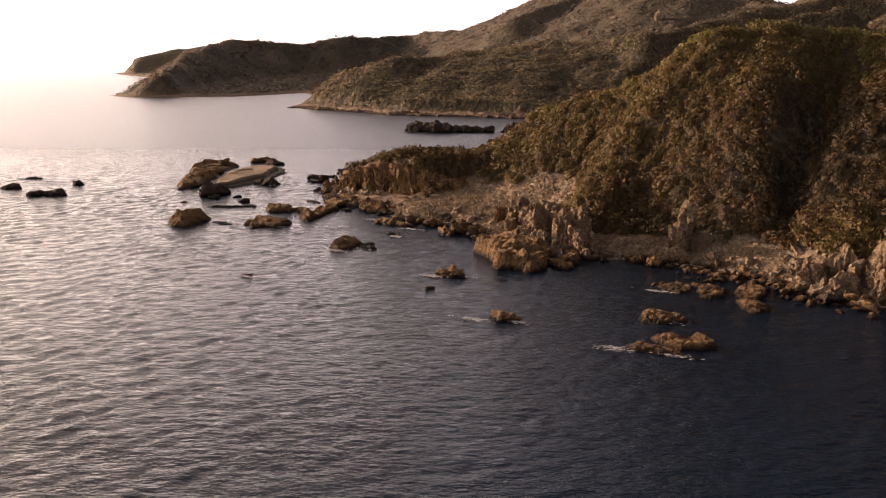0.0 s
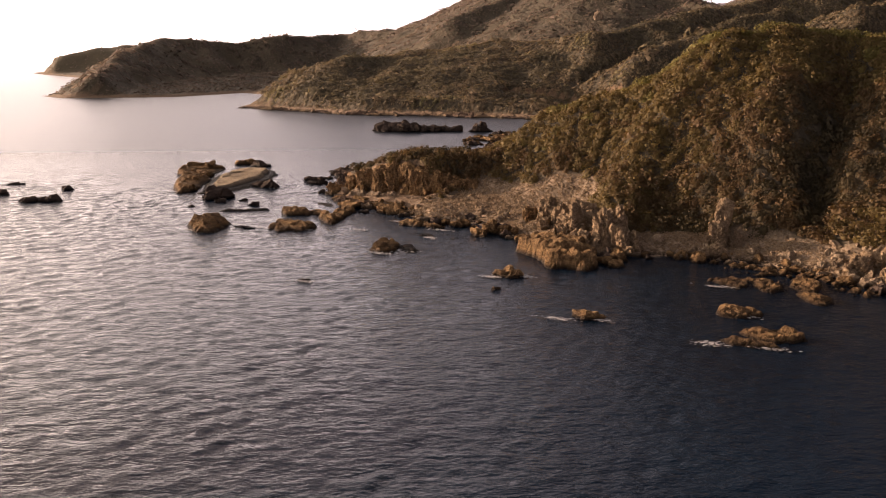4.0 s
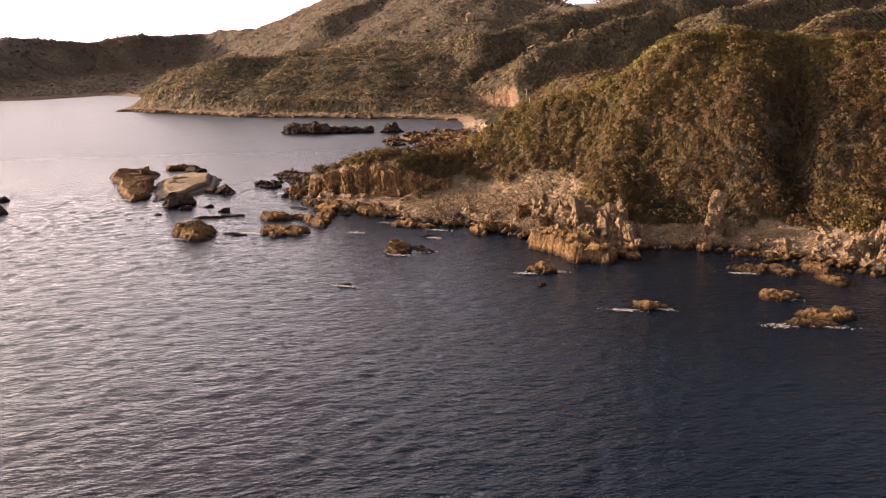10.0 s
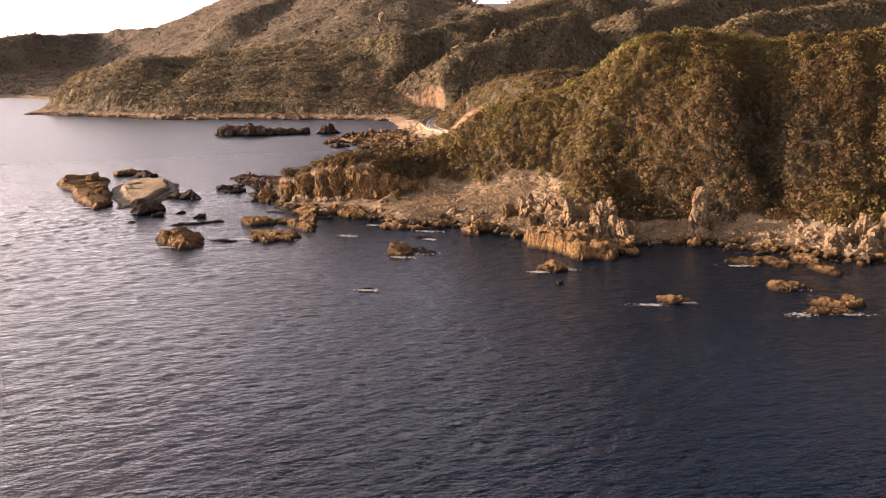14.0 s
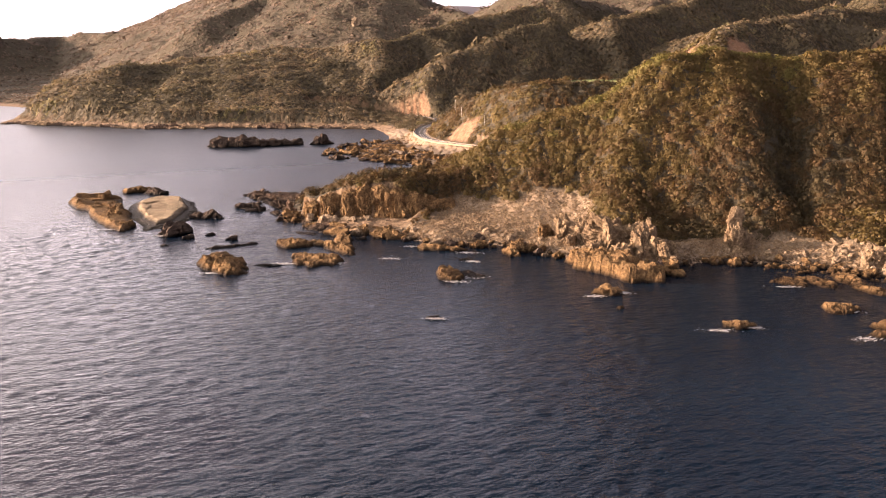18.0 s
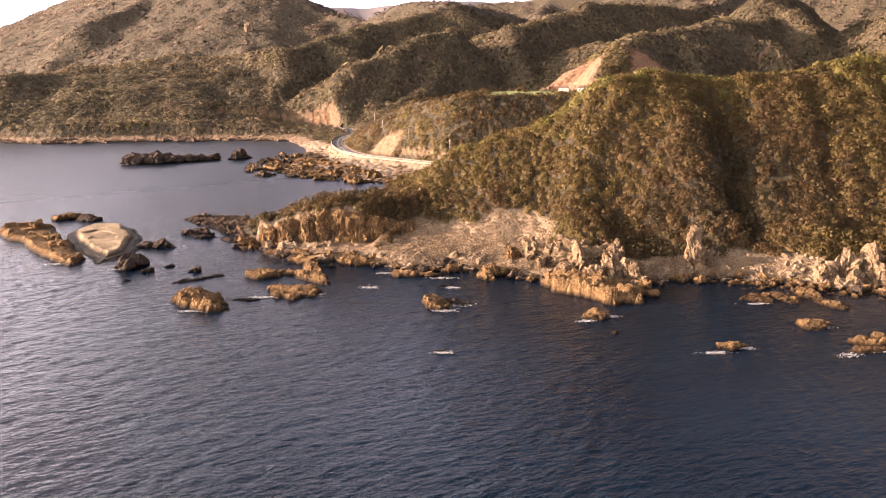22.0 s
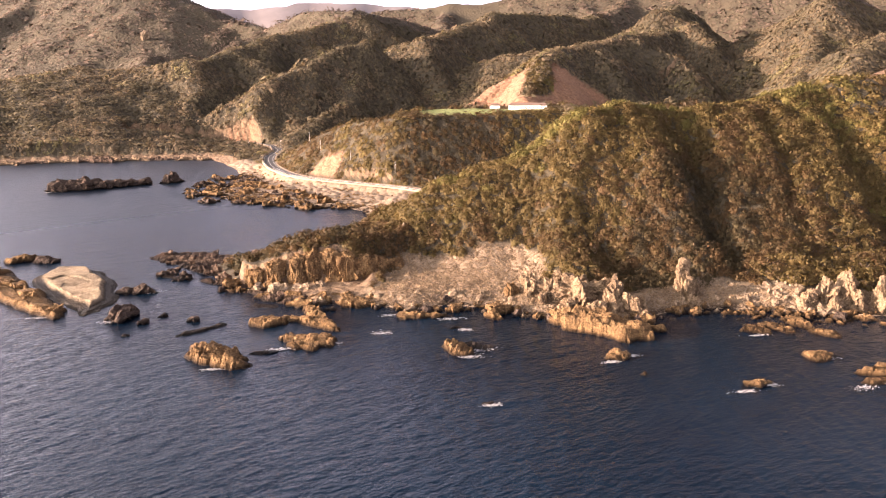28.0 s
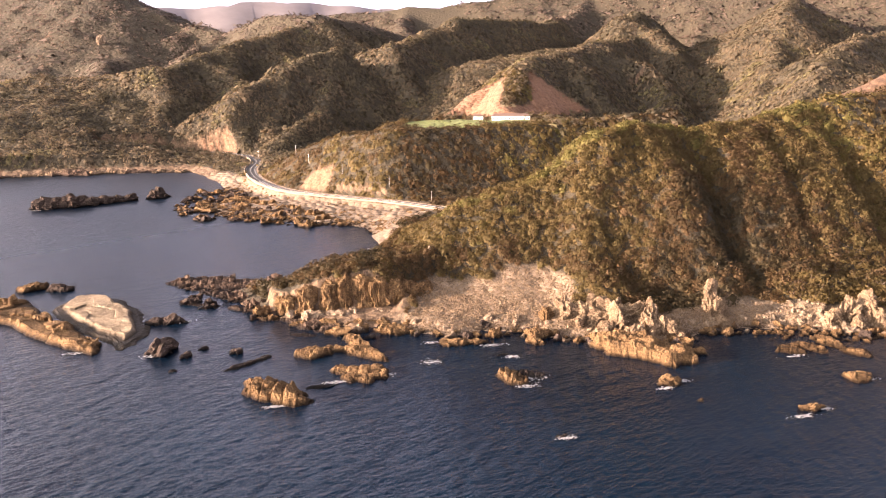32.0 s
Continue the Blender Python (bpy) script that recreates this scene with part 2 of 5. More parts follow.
# crests: slope of the flanks, half width of the top, then x, y, height
RIDGES = [
    (1.0, 3, [(34, 392, 18), (43, 372, 34), (58, 360, 41), (76, 351, 48), (104, 337, 66), (128, 338, 68), (165, 322, 66), (210, 302, 71), (300, 262, 88), (420, 200, 106)]),
    (1.5, 11, [(36, 386, 18), (16, 374, 17), (-8, 375, 17.5), (-22, 378, 16), (-33, 384, 12), (-40, 389, 8)]),
    (1.2, 3, [(100, 336, 64), (80, 328, 46), (68, 322, 33), (58, 311, 19), (50, 296, 11)]),
    (1.12, 5, [(125, 328, 66), (107, 296, 47), (101, 283, 33), (96, 271, 17)]),
    (1.0, 9, [(168, 308, 64), (150, 285, 53), (138, 267, 38), (124, 248, 16)]),
    (1.0, 9, [(205, 296, 68), (180, 268, 52), (162, 246, 36), (146, 224, 12)]),
    (1.0, 9, [(250, 280, 76), (215, 240, 50), (190, 210, 20)]),
    (0.8, 4, [(270, 345, 56), (314, 337, 66), (381, 302, 92), (500, 250, 118)]),
    (1.1, 5, [(158, 700, 8), (166, 668, 26), (172, 625, 43), (180, 578, 48), (232, 552, 49), (300, 520, 51), (380, 470, 56)]),
    (0.8, 28, [(235, 600, 48), (330, 560, 49)]),
    # the hill with the quarry and its spurs
    (0.9, 3, [(760, 760, 118), (604, 707, 113), (543, 700, 104), (483, 690, 95), (438, 690, 86), (397, 690, 66), (358, 690, 48)]),
    (0.8, 5, [(483, 690, 95), (434, 668, 86), (392, 645, 69), (365, 625, 54)]),
    (0.9, 3, [(604, 707, 113), (622, 680, 98), (635, 650, 87), (597, 600, 58), (565, 575, 44)]),
    (0.8, 5, [(543, 700, 102), (520, 660, 84), (505, 630, 66), (500, 605, 48)]),
    # the twin spurs above the bend of the coast road
    (0.9, 3, [(421, 945, 99), (389, 915, 76), (361, 885, 56), (330, 860, 38), (279, 840, 26), (240, 826, 14)]),
    (0.9, 3, [(421, 945, 99), (372, 940, 94), (329, 930, 81), (279, 915, 66), (240, 906, 57), (222, 916, 45), (200, 926, 32), (176, 934, 18)]),
    (0.9, 3, [(329, 930, 79), (312, 905, 60), (290, 880, 42), (262, 858, 26)]),
    # the ridge behind them
    (0.8, 3, [(597, 1219, 160), (473, 1180, 124), (379, 1130, 112), (299, 1090, 94), (241, 1050, 82), (221, 1000, 58), (193, 960, 38), (167, 930, 20)]),
    (0.8, 3, [(379, 1130, 110), (350, 1060, 84), (320, 1000, 62), (290, 960, 40)]),
    (0.8, 3, [(473, 1180, 122), (450, 1100, 98), (440, 1030, 84), (421, 945, 99)]),
    (0.6, 4, [(241, 1050, 82), (135, 1125, 74), (29, 1134, 62), (-63, 1085, 54), (-112, 1078, 34), (-150, 1066, 16)]),
    (0.7, 4, [(597, 1219, 160), (564, 1300, 158), (541, 1400, 138), (494, 1500, 156), (460, 1590, 190), (443, 1655, 215)]),
    (0.7, 4, [(597, 1219, 160), (667, 1230, 152), (747, 1240, 132), (850, 1300, 130)]),
    (0.27, 5, [(135, 1125, 72), (105, 1000, 46), (80, 890, 15)]),
    (0.27, 5, [(80, 1130, 66), (60, 1010, 42), (32, 905, 14)]),
    (0.27, 5, [(29, 1134, 60), (5, 1020, 40), (-25, 930, 14)]),
    (0.27, 5, [(-63, 1085, 52), (-84, 1010, 32), (-96, 972, 12)]),
    (0.27, 5, [(190, 1090, 76), (158, 980, 44), (132, 890, 14)]),
    # hills inland
    (0.8, 4, [(485, 980, 101), (510, 960, 109), (612, 1000, 124), (708, 1040, 152), (791, 1060, 155), (944, 1060, 148), (1124, 1100, 183)]),
    (0.9, 3, [(510, 960, 109), (498, 930, 92), (480, 880, 62)]),
    (0.5, 30, [(610, 870, 92), (700, 880, 100), (800, 900, 108)]),
    (0.9, 3, [(860, 600, 146), (855, 604, 134), (785, 575, 107), (725, 550, 88), (641, 520, 62)]),
    (0.9, 3, [(855, 604, 134), (819, 615, 121), (797, 640, 104), (771, 670, 74)]),
    (0.7, 3, [(860, 600, 146), (960, 640, 165), (1100, 700, 185)]),
    (0.8, 3, [(960, 880, 160), (795, 800, 146), (804, 760, 132), (773, 710, 112), (752, 680, 94)]),
    (0.8, 3, [(1000, 480, 150), (865, 480, 127), (729, 470, 111), (652, 460, 90), (590, 450, 60)]),
    # the great mountain and the capes
    (0.5, 5, [(443, 1655, 215), (280, 1900, 182), (150, 2000, 143), (40, 2100, 115), (-100, 2300, 106)]),
    (0.65, 4, [(443, 1655, 215), (400, 1540, 150), (348, 1440, 104), (300, 1330, 84), (230, 1230, 66)]),
    (0.45, 8, [(443, 1655, 215), (360, 1900, 230), (265, 2450, 212), (600, 2600, 260)]),
    (0.85, 6, [(-428, 1330, 28), (-462, 1600, 58), (-452, 1900, 90), (-320, 2000, 82), (-213, 2055, 98), (-6, 2380, 104)]),
    (0.85, 10, [(-965, 2810, 55), (-880, 2850, 78), (-640, 2850, 92), (-300, 2700, 88)]),
    (0.5, 8, [(850, 1500, 175), (1290, 1050, 225), (1500, 600, 240)]),
]


def spurs(pts, seed, spacing=105.0, reach=230.0, fall=0.42, flank=0.75):
    """Side spurs that run down from a crest, left and right by turns, and fork once."""
    rs_ = random.Random(seed)
    out = []
    for (x0, y0, z0), (x1, y1, z1) in zip(pts[:-1], pts[1:]):
        run = math.hypot(x1 - x0, y1 - y0)
        ux, uy = (x1 - x0) / run, (y1 - y0) / run
        for k_ in range(max(1, round(run / spacing))):
            for side in (-1, 1):
                t = (k_ + 0.25 + 0.3 * side + 0.3 * rs_.random()) * spacing / run
                if not 0 <= t <= 1:
                    continue
                x, y, z = x0 + t * (x1 - x0), y0 + t * (y1 - y0), z0 + t * (z1 - z0)
                dx, dy = -uy * side + ux * rs_.uniform(-0.5, 0.5), ux * side + uy * rs_.uniform(-0.5, 0.5)
                size_ = math.hypot(dx, dy)
                dx, dy = dx / size_, dy / size_
                line_, far_ = [(x, y, z - 3)], reach * rs_.uniform(0.7, 1.3)
                for j in (1, 2, 3):
                    bend = rs_.uniform(-0.45, 0.45)
                    dx, dy = dx * math.cos(bend) - dy * math.sin(bend), dx * math.sin(bend) + dy * math.cos(bend)
                    x, y = x + dx * far_ / 3, y + dy * far_ / 3
                    z -= fall * far_ / 3 * rs_.uniform(0.5, 1.4)
                    line_.append((x, y, z - 3))
                    if j == 1:
                        b2 = rs_.choice((-0.9, 0.9))
                        ex, ey = dx * math.cos(b2) - dy * math.sin(b2), dx * math.sin(b2) + dy * math.cos(b2)
                        out.append((flank, 2, [(x, y, z - 3), (x + ex * far_ * 0.25, y + ey * far_ * 0.25, z - 3 - fall * far_ * 0.3), (x + ex * far_ * 0.45, y + ey * far_ * 0.45, z - 3 - fall * far_ * 0.62)]))
                out.append((flank, 2, line_))
    return out


MAIN = list(RIDGES)
for i, (_, _, pts) in enumerate(MAIN[17:]):
    if pts[0][0] == 443 or pts[0][0] == 850:
        RIDGES += spurs(pts, 60 + i, 120.0, 330.0)
    elif pts[0][0] > 0 and pts[0][2] > 118:
        RIDGES += spurs(pts, 60 + i, 95.0, 150.0, 0.5)
    elif pts[0][0] in (241, -428):
        RIDGES += spurs(pts, 60 + i, 80.0, 110.0, 0.4)
ROAD = [(152, 488), (146, 530), (138, 558), (127, 594), (122, 623), (127, 656), (141, 697), (166, 744), (200, 788), (217, 832), (213, 872), (180, 905), (120, 930)]


# the foot of the headland's cliff, then the rest of the headland
CLIFF = [(-48, 391), (-43.5, 384.5), (-34, 375), (-24, 368), (-17, 363.5), (-12, 359.5), (-4, 357), (6, 353.5), (22, 352), (45, 380), (45, 432), (-26, 412), (-43, 400)]


def land(x, y, detail=True):
    """Height of the ground and what covers it."""
    d, _ = seg_dist(x, y, SHORE + SHORE[:1])
    d = np.where(inside(x, y, SHORE), d, -d)
    if detail:
        d = d + 5 * fbm(x / 14, y / 14, 3, 1) * np.clip(1 - np.abs(d) / 60, 0, 1)
    base = 3 + 0.05 * np.clip(d, 0, 900)
    acc = np.exp(base / 4)
    warp = 10 * fbm(x / 60, y / 60, 3, 3)
    wx, wy = x + warp, y - warp
    for slope, top, pts in RIDGES:
        room = max(p[2] for p in pts) / slope + top + 25
        xs_, ys_ = [p[0] for p in pts], [p[1] for p in pts]
        near_ = (wx > min(xs_) - room) & (wx < max(xs_) + room) & (wy > min(ys_) - room) & (wy < max(ys_) + room)
        if not near_.any():
            continue
        s, z = seg_dist(wx[near_], wy[near_], pts)
        s = np.maximum(0, s - top)
        h = z - (np.sqrt((slope * s) ** 2 + 9) - 3)
        acc[near_] += np.exp(np.clip(h, -50, 400) / 4)
    z = 4 * np.log(acc)
    far = np.clip((np.hypot(x - 60, y - 330) - 250) / 500, 0, 1)
    z = z + np.clip(z - 8, 0, 20) / 20 * ((5 + 8 * far) * fbm(x / 45, y / 45, 4, 2) + 14 * far * fbm(x / 130, y / 130, 3, 4))
    # shore: shingle, then bluff
    head = near_blob(x, y, -22, 372, 22, 14)
    scree = np.maximum(near_blob(x, y, 6, 334, 20, 14), near_blob(x, y, 36, 322, 14, 13))
    bay = near_blob(x, y, 90, 600, 90, 40) * (x < 170)
    wide = 17 * (1 - head) * (1 - scree) + 4 * head + 45 * scree
    grade = 0.3 * (1 - scree) * (1 - head) + 0.43 * scree + 0.4 * head
    shore = grade * d + (1.7 - 0.8 * scree + 2.2 * head) * np.maximum(0, d - wide)
    cl, _ = seg_dist(x, y, CLIFF + CLIFF[:1])
    cl = np.where(inside(x, y, CLIFF), cl, -cl) + 3.2 * fbm(x / 5, y / 5, 2, 2)
    point = near_blob(x, y, -26, 376, 26, 9)
    foot = 3.0 * (1 - np.exp(-np.clip(d, 0, 50) / 5))
    shore = shore * (1 - point) + point * np.where(cl > 0, foot + 5.0 * cl, foot)
    rd, _ = seg_dist(x, y, ROAD)
    shore = shore * (1 - bay) + bay * 0.055 * d
    shore = np.where((bay > 0) & (bay_east(x, y) > 0), 0.055 * d + 1.6 * bay_east(x, y), shore)
    shore = np.where(d < 0, np.maximum(0.35 * d, -9), shore)
    z = np.where(d < 0, shore, np.minimum(z, shore))
    flat = np.clip((11 - rd) / 5, 0, 1)
    z = z * (1 - flat) + 5.6 * flat
    if detail:
        z = z + np.clip(d / 4, 0, 1) * 1.2 * fbm(x / 5, y / 5, 3, 5) * (1 - flat)
    shingle = np.clip(np.maximum(np.clip((wide + 3 - d) / 4, 0, 1) * (1 - np.maximum(head, point)) * np.clip((15.5 - scree * (7.5 - 9 * np.clip((x + 5) / 45, 0, 1)) - z) / 3, 0, 1), np.where(bay > 0.3, (rd > 6) * (bay_east(x, y) <= 0) * 1.0, 0)), 0, 1)
    shingle = np.where((y > 760) | ((x < -18) & (y > 372) & (y < 450)), 0, shingle)
    shingle = shingle * (d > -6)
    rocky = np.clip(np.maximum(np.maximum((point > 0.3) * (cl < 2.2 + 5 * fbm(x / 8, y / 8, 2, 3)) * (y < 394), (z < 0.3) * 1.0), (y > 760) * (d < 13)), 0, 1)
    fx, fy = x - 426, y - 636
    across, toward_sea = -0.63 * fx + 0.78 * fy, -0.78 * fx - 0.63 * fy
    tongue = (np.abs(across - 24 + 6 * fbm(x / 12, y / 12, 2, 1)) < 13 - 0.1 * (z - 60)) & (z > 57)
    top_ = np.minimum(81 + 0.55 * across, 86 - 0.45 * (across - 24)) + 10 * fbm(x / 20, y / 20, 3, 2)
    cutm = ((across > -70) & (across < 112) & (toward_sea > -25) & (toward_sea < 95) & (z > 46) & (z < top_) & ~tongue) * 1.0
    cutm = np.maximum(cutm, near_blob(x, y, 134, 610, 13 + 8 * fbm(x / 6, y / 6, 2, 2), 3) * (z > 7))
    cutm = np.maximum(cutm, ((rd > 6) & (rd < 13 + 8 * fbm(x / 9, y / 9, 2, 3)) & (y > 864) & (y < 892) & (x > 195) & (z > 6.5) & (z < 15)) * 1.0)
    heath = seg_dist(x, y, RIDGES[7][2])[0] + 40 * fbm(x / 14, y / 14, 3, 2)
    cutm = np.maximum(cutm, 0.5 * ((heath < 26) & (x > 290) & (y < 345)))
    field = near_blob(x, y, 250, 592, 30, 4) * (rd > 20)
    field = np.maximum(field, near_blob(x, y, 300, 588, 34, 4) * (cutm < 0.5))
    return z, d, shingle, rocky, cutm, field, rd


def bay_east(x, y):
    """Metres inland of the coast road (0 on the sea side)."""
    s, _ = seg_dist(x, y, ROAD)
    poly = ROAD + [(400, 930), (400, 488)]
    return np.where(inside(x, y, poly), np.maximum(s - 5, 0), 0)


def spaced(*parts):
    out = []
    for a, b_, step in parts:
        out += list(np.arange(a, b_, step))
    return np.array(out + [parts[-1][1]])


gx = spaced((-1400, -560, 20), (-560, -120, 10), (-120, -66, 6), (-66, 220, 1.6), (220, 420, 4), (420, 900, 6), (900, 1700, 13))
gy = spaced((-60, 140, 20), (140, 196, 4), (196, 450, 1.6), (450, 700, 2.5), (700, 1150, 5), (1150, 1700, 9), (1700, 3700, 18))
X, Y = np.meshgrid(gx, gy, indexing="ij")
Z, D, SH, RK, CU, FI, RD = land(X, Y)
nx, ny = X.shape
idx = np.arange(nx * ny).reshape(nx, ny)
quads = np.stack([idx[:-1, :-1], idx[1:, :-1], idx[1:, 1:], idx[:-1, 1:]], -1).reshape(-1, 4)
zq = Z.reshape(-1)[quads].max(1)
quads = quads[zq > -8.9]
me = mesh_from("ground", np.stack([X, Y, Z], -1).reshape(-1, 3), quads, GROUND, True)
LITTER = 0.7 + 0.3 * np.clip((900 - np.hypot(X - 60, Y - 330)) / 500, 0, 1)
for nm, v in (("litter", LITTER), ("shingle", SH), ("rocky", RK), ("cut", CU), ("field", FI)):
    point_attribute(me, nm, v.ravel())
ground = tagged(new("ground", me), "wooded coastal hills with shingle shore and bare cliffs", "ground", kind="structure")

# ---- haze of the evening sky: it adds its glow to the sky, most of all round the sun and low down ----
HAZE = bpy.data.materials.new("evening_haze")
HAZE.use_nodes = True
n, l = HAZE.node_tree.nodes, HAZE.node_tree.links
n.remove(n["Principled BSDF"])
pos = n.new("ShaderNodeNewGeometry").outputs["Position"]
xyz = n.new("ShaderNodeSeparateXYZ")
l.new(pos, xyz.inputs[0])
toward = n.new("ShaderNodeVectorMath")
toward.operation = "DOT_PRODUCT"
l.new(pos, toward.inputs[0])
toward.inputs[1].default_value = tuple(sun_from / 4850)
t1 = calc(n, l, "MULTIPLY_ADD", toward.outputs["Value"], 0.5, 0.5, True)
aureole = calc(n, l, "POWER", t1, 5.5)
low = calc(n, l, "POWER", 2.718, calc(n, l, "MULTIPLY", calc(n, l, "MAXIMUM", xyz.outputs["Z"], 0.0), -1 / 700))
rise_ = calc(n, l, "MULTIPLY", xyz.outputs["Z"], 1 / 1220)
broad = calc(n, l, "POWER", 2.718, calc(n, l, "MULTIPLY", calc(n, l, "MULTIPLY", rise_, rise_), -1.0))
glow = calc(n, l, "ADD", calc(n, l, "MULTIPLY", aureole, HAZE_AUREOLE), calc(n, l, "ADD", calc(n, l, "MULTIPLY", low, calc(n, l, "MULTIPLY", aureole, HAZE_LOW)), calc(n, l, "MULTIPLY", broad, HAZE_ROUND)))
# pink fill glow opposite the sun, out of view, added to lift shaded slopes
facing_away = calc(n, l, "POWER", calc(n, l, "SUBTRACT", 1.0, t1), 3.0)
fill_low = calc(n, l, "POWER", 2.718, calc(n, l, "MULTIPLY", calc(n, l, "MAXIMUM", xyz.outputs["Z"], 0.0), -1 / 620))
glow = calc(n, l, "ADD", glow, calc(n, l, "MULTIPLY", calc(n, l, "MULTIPLY", facing_away, fill_low), 1.3))
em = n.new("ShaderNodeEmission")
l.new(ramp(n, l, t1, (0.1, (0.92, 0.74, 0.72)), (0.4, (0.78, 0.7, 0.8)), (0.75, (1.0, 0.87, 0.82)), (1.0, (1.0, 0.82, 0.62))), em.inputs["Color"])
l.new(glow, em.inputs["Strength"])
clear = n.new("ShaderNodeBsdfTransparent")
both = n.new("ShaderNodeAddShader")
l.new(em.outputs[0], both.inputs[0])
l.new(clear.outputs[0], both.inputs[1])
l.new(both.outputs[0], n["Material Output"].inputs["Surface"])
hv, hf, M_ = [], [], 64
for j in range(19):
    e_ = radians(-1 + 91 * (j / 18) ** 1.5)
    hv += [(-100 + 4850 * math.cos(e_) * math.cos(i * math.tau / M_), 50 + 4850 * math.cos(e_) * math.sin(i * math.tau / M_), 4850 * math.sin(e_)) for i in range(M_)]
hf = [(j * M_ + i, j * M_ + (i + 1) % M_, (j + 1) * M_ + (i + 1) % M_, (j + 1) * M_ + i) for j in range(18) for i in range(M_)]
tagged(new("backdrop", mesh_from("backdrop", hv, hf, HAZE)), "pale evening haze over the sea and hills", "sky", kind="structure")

# the farthest range, pale in the haze
RANGE = plain("far_range", (0.135, 0.12, 0.115), 1.0, scale=0.01)
az = np.radians(np.linspace(15, 100, 120))
rz = 325 + 260 * fbm(np.degrees(az) / 9, 0 * az, 5, 2)
rz = rz * np.clip((np.degrees(az) - 15) / 7, 0.1, 1)
rows_ = [np.stack([-100 + (4600 - 800 * (1 - k_)) * np.sin(az), 50 + (4600 - 800 * (1 - k_)) * np.cos(az), rz * k_ * (1 + 0.25 * (1 - k_) * np.sin(az * 90)) - 5], -1) for k_ in (0, 0.35, 0.7, 1.0)]
idx = np.arange(480).reshape(4, 120)
q = np.stack([idx[:-1, :-1], idx[1:, :-1], idx[1:, 1:], idx[:-1, 1:]], -1).reshape(-1, 4)
tagged(new("backdrop", mesh_from("backdrop", np.concatenate(rows_), q, RANGE, True)), "pale far mountain range in the haze", "mountains", kind="structure")

# ---- sea ----
def wave_height(x, y):
    """Wind waves that run in from the open sea, with a fine cross chop."""
    rs = np.random.RandomState(7)
    h = 0 * x
    gust = 0.55 + 0.9 * vnoise(x / 70, y / 70, 2)
    for i in range(26):
        lam = 3.0 * 1.065 ** i
        a = 2.42 + rs.normal(0, 0.3)
        ph = rs.rand() * 6.28
        amp = 0.021 * lam ** 0.3
        q = (x * math.cos(a) + y * math.sin(a)) * 6.2832 / lam + ph
        s_ = np.sin(q + 0.6 * np.sin(q * 0.13 + ph))
        h = h + amp * (1 - np.abs(s_) * 1.4) * (0.6 + 0.8 * vnoise(x / (5 * lam) + i, y / (5 * lam), i))
    return (h - 0.12) * gust * 0.92 * np.clip((700 - np.hypot(x + 60, y)) / 300, 0.0, 1) * np.clip((420 - np.abs(x + 110)) / 120, 0, 1)


def sheet(xs, ys, fn):
    X_, Y_ = np.meshgrid(xs, ys, indexing="ij")
    k0, k1 = X_.shape
    ii = np.arange(k0 * k1).reshape(k0, k1)
    q = np.stack([ii[:-1, :-1], ii[1:, :-1], ii[1:, 1:], ii[:-1, 1:]], -1).reshape(-1, 4)
    return np.stack([X_, Y_, fn(X_, Y_)], -1).reshape(-1, 3), q


SEA_X = spaced((-4700, -900, 300), (-900, -400, 20), (-400, -330, 4), (-330, 120, 1.5), (120, 200, 4), (200, 4700, 300))
SEA_Y = spaced((-4500, -100, 300), (-100, 50, 10), (50, 430, 1.5), (430, 640, 2.6), (640, 1000, 7), (1000, 4800, 200))
v, q = sheet(SEA_X, SEA_Y, wave_height)
sea = tagged(new("water", mesh_from("water", v, q, WATER, True)), "dark blue evening sea with small wind waves", "sea", kind="structure")


# ---- woods ----
def ico(sub):
    bm = bmesh.new()
    bmesh.ops.create_icosphere(bm, subdivisions=sub, radius=1)
    bm.verts.index_update()
    v_ = np.array([p.co[:] for p in bm.verts])
    f_ = np.array([[p.index for p in q_.verts] for q_ in bm.faces])
    bm.free()
    return v_, f_


ICO = {k_: ico(k_) for k_ in (1, 2, 3, 4, 5)}


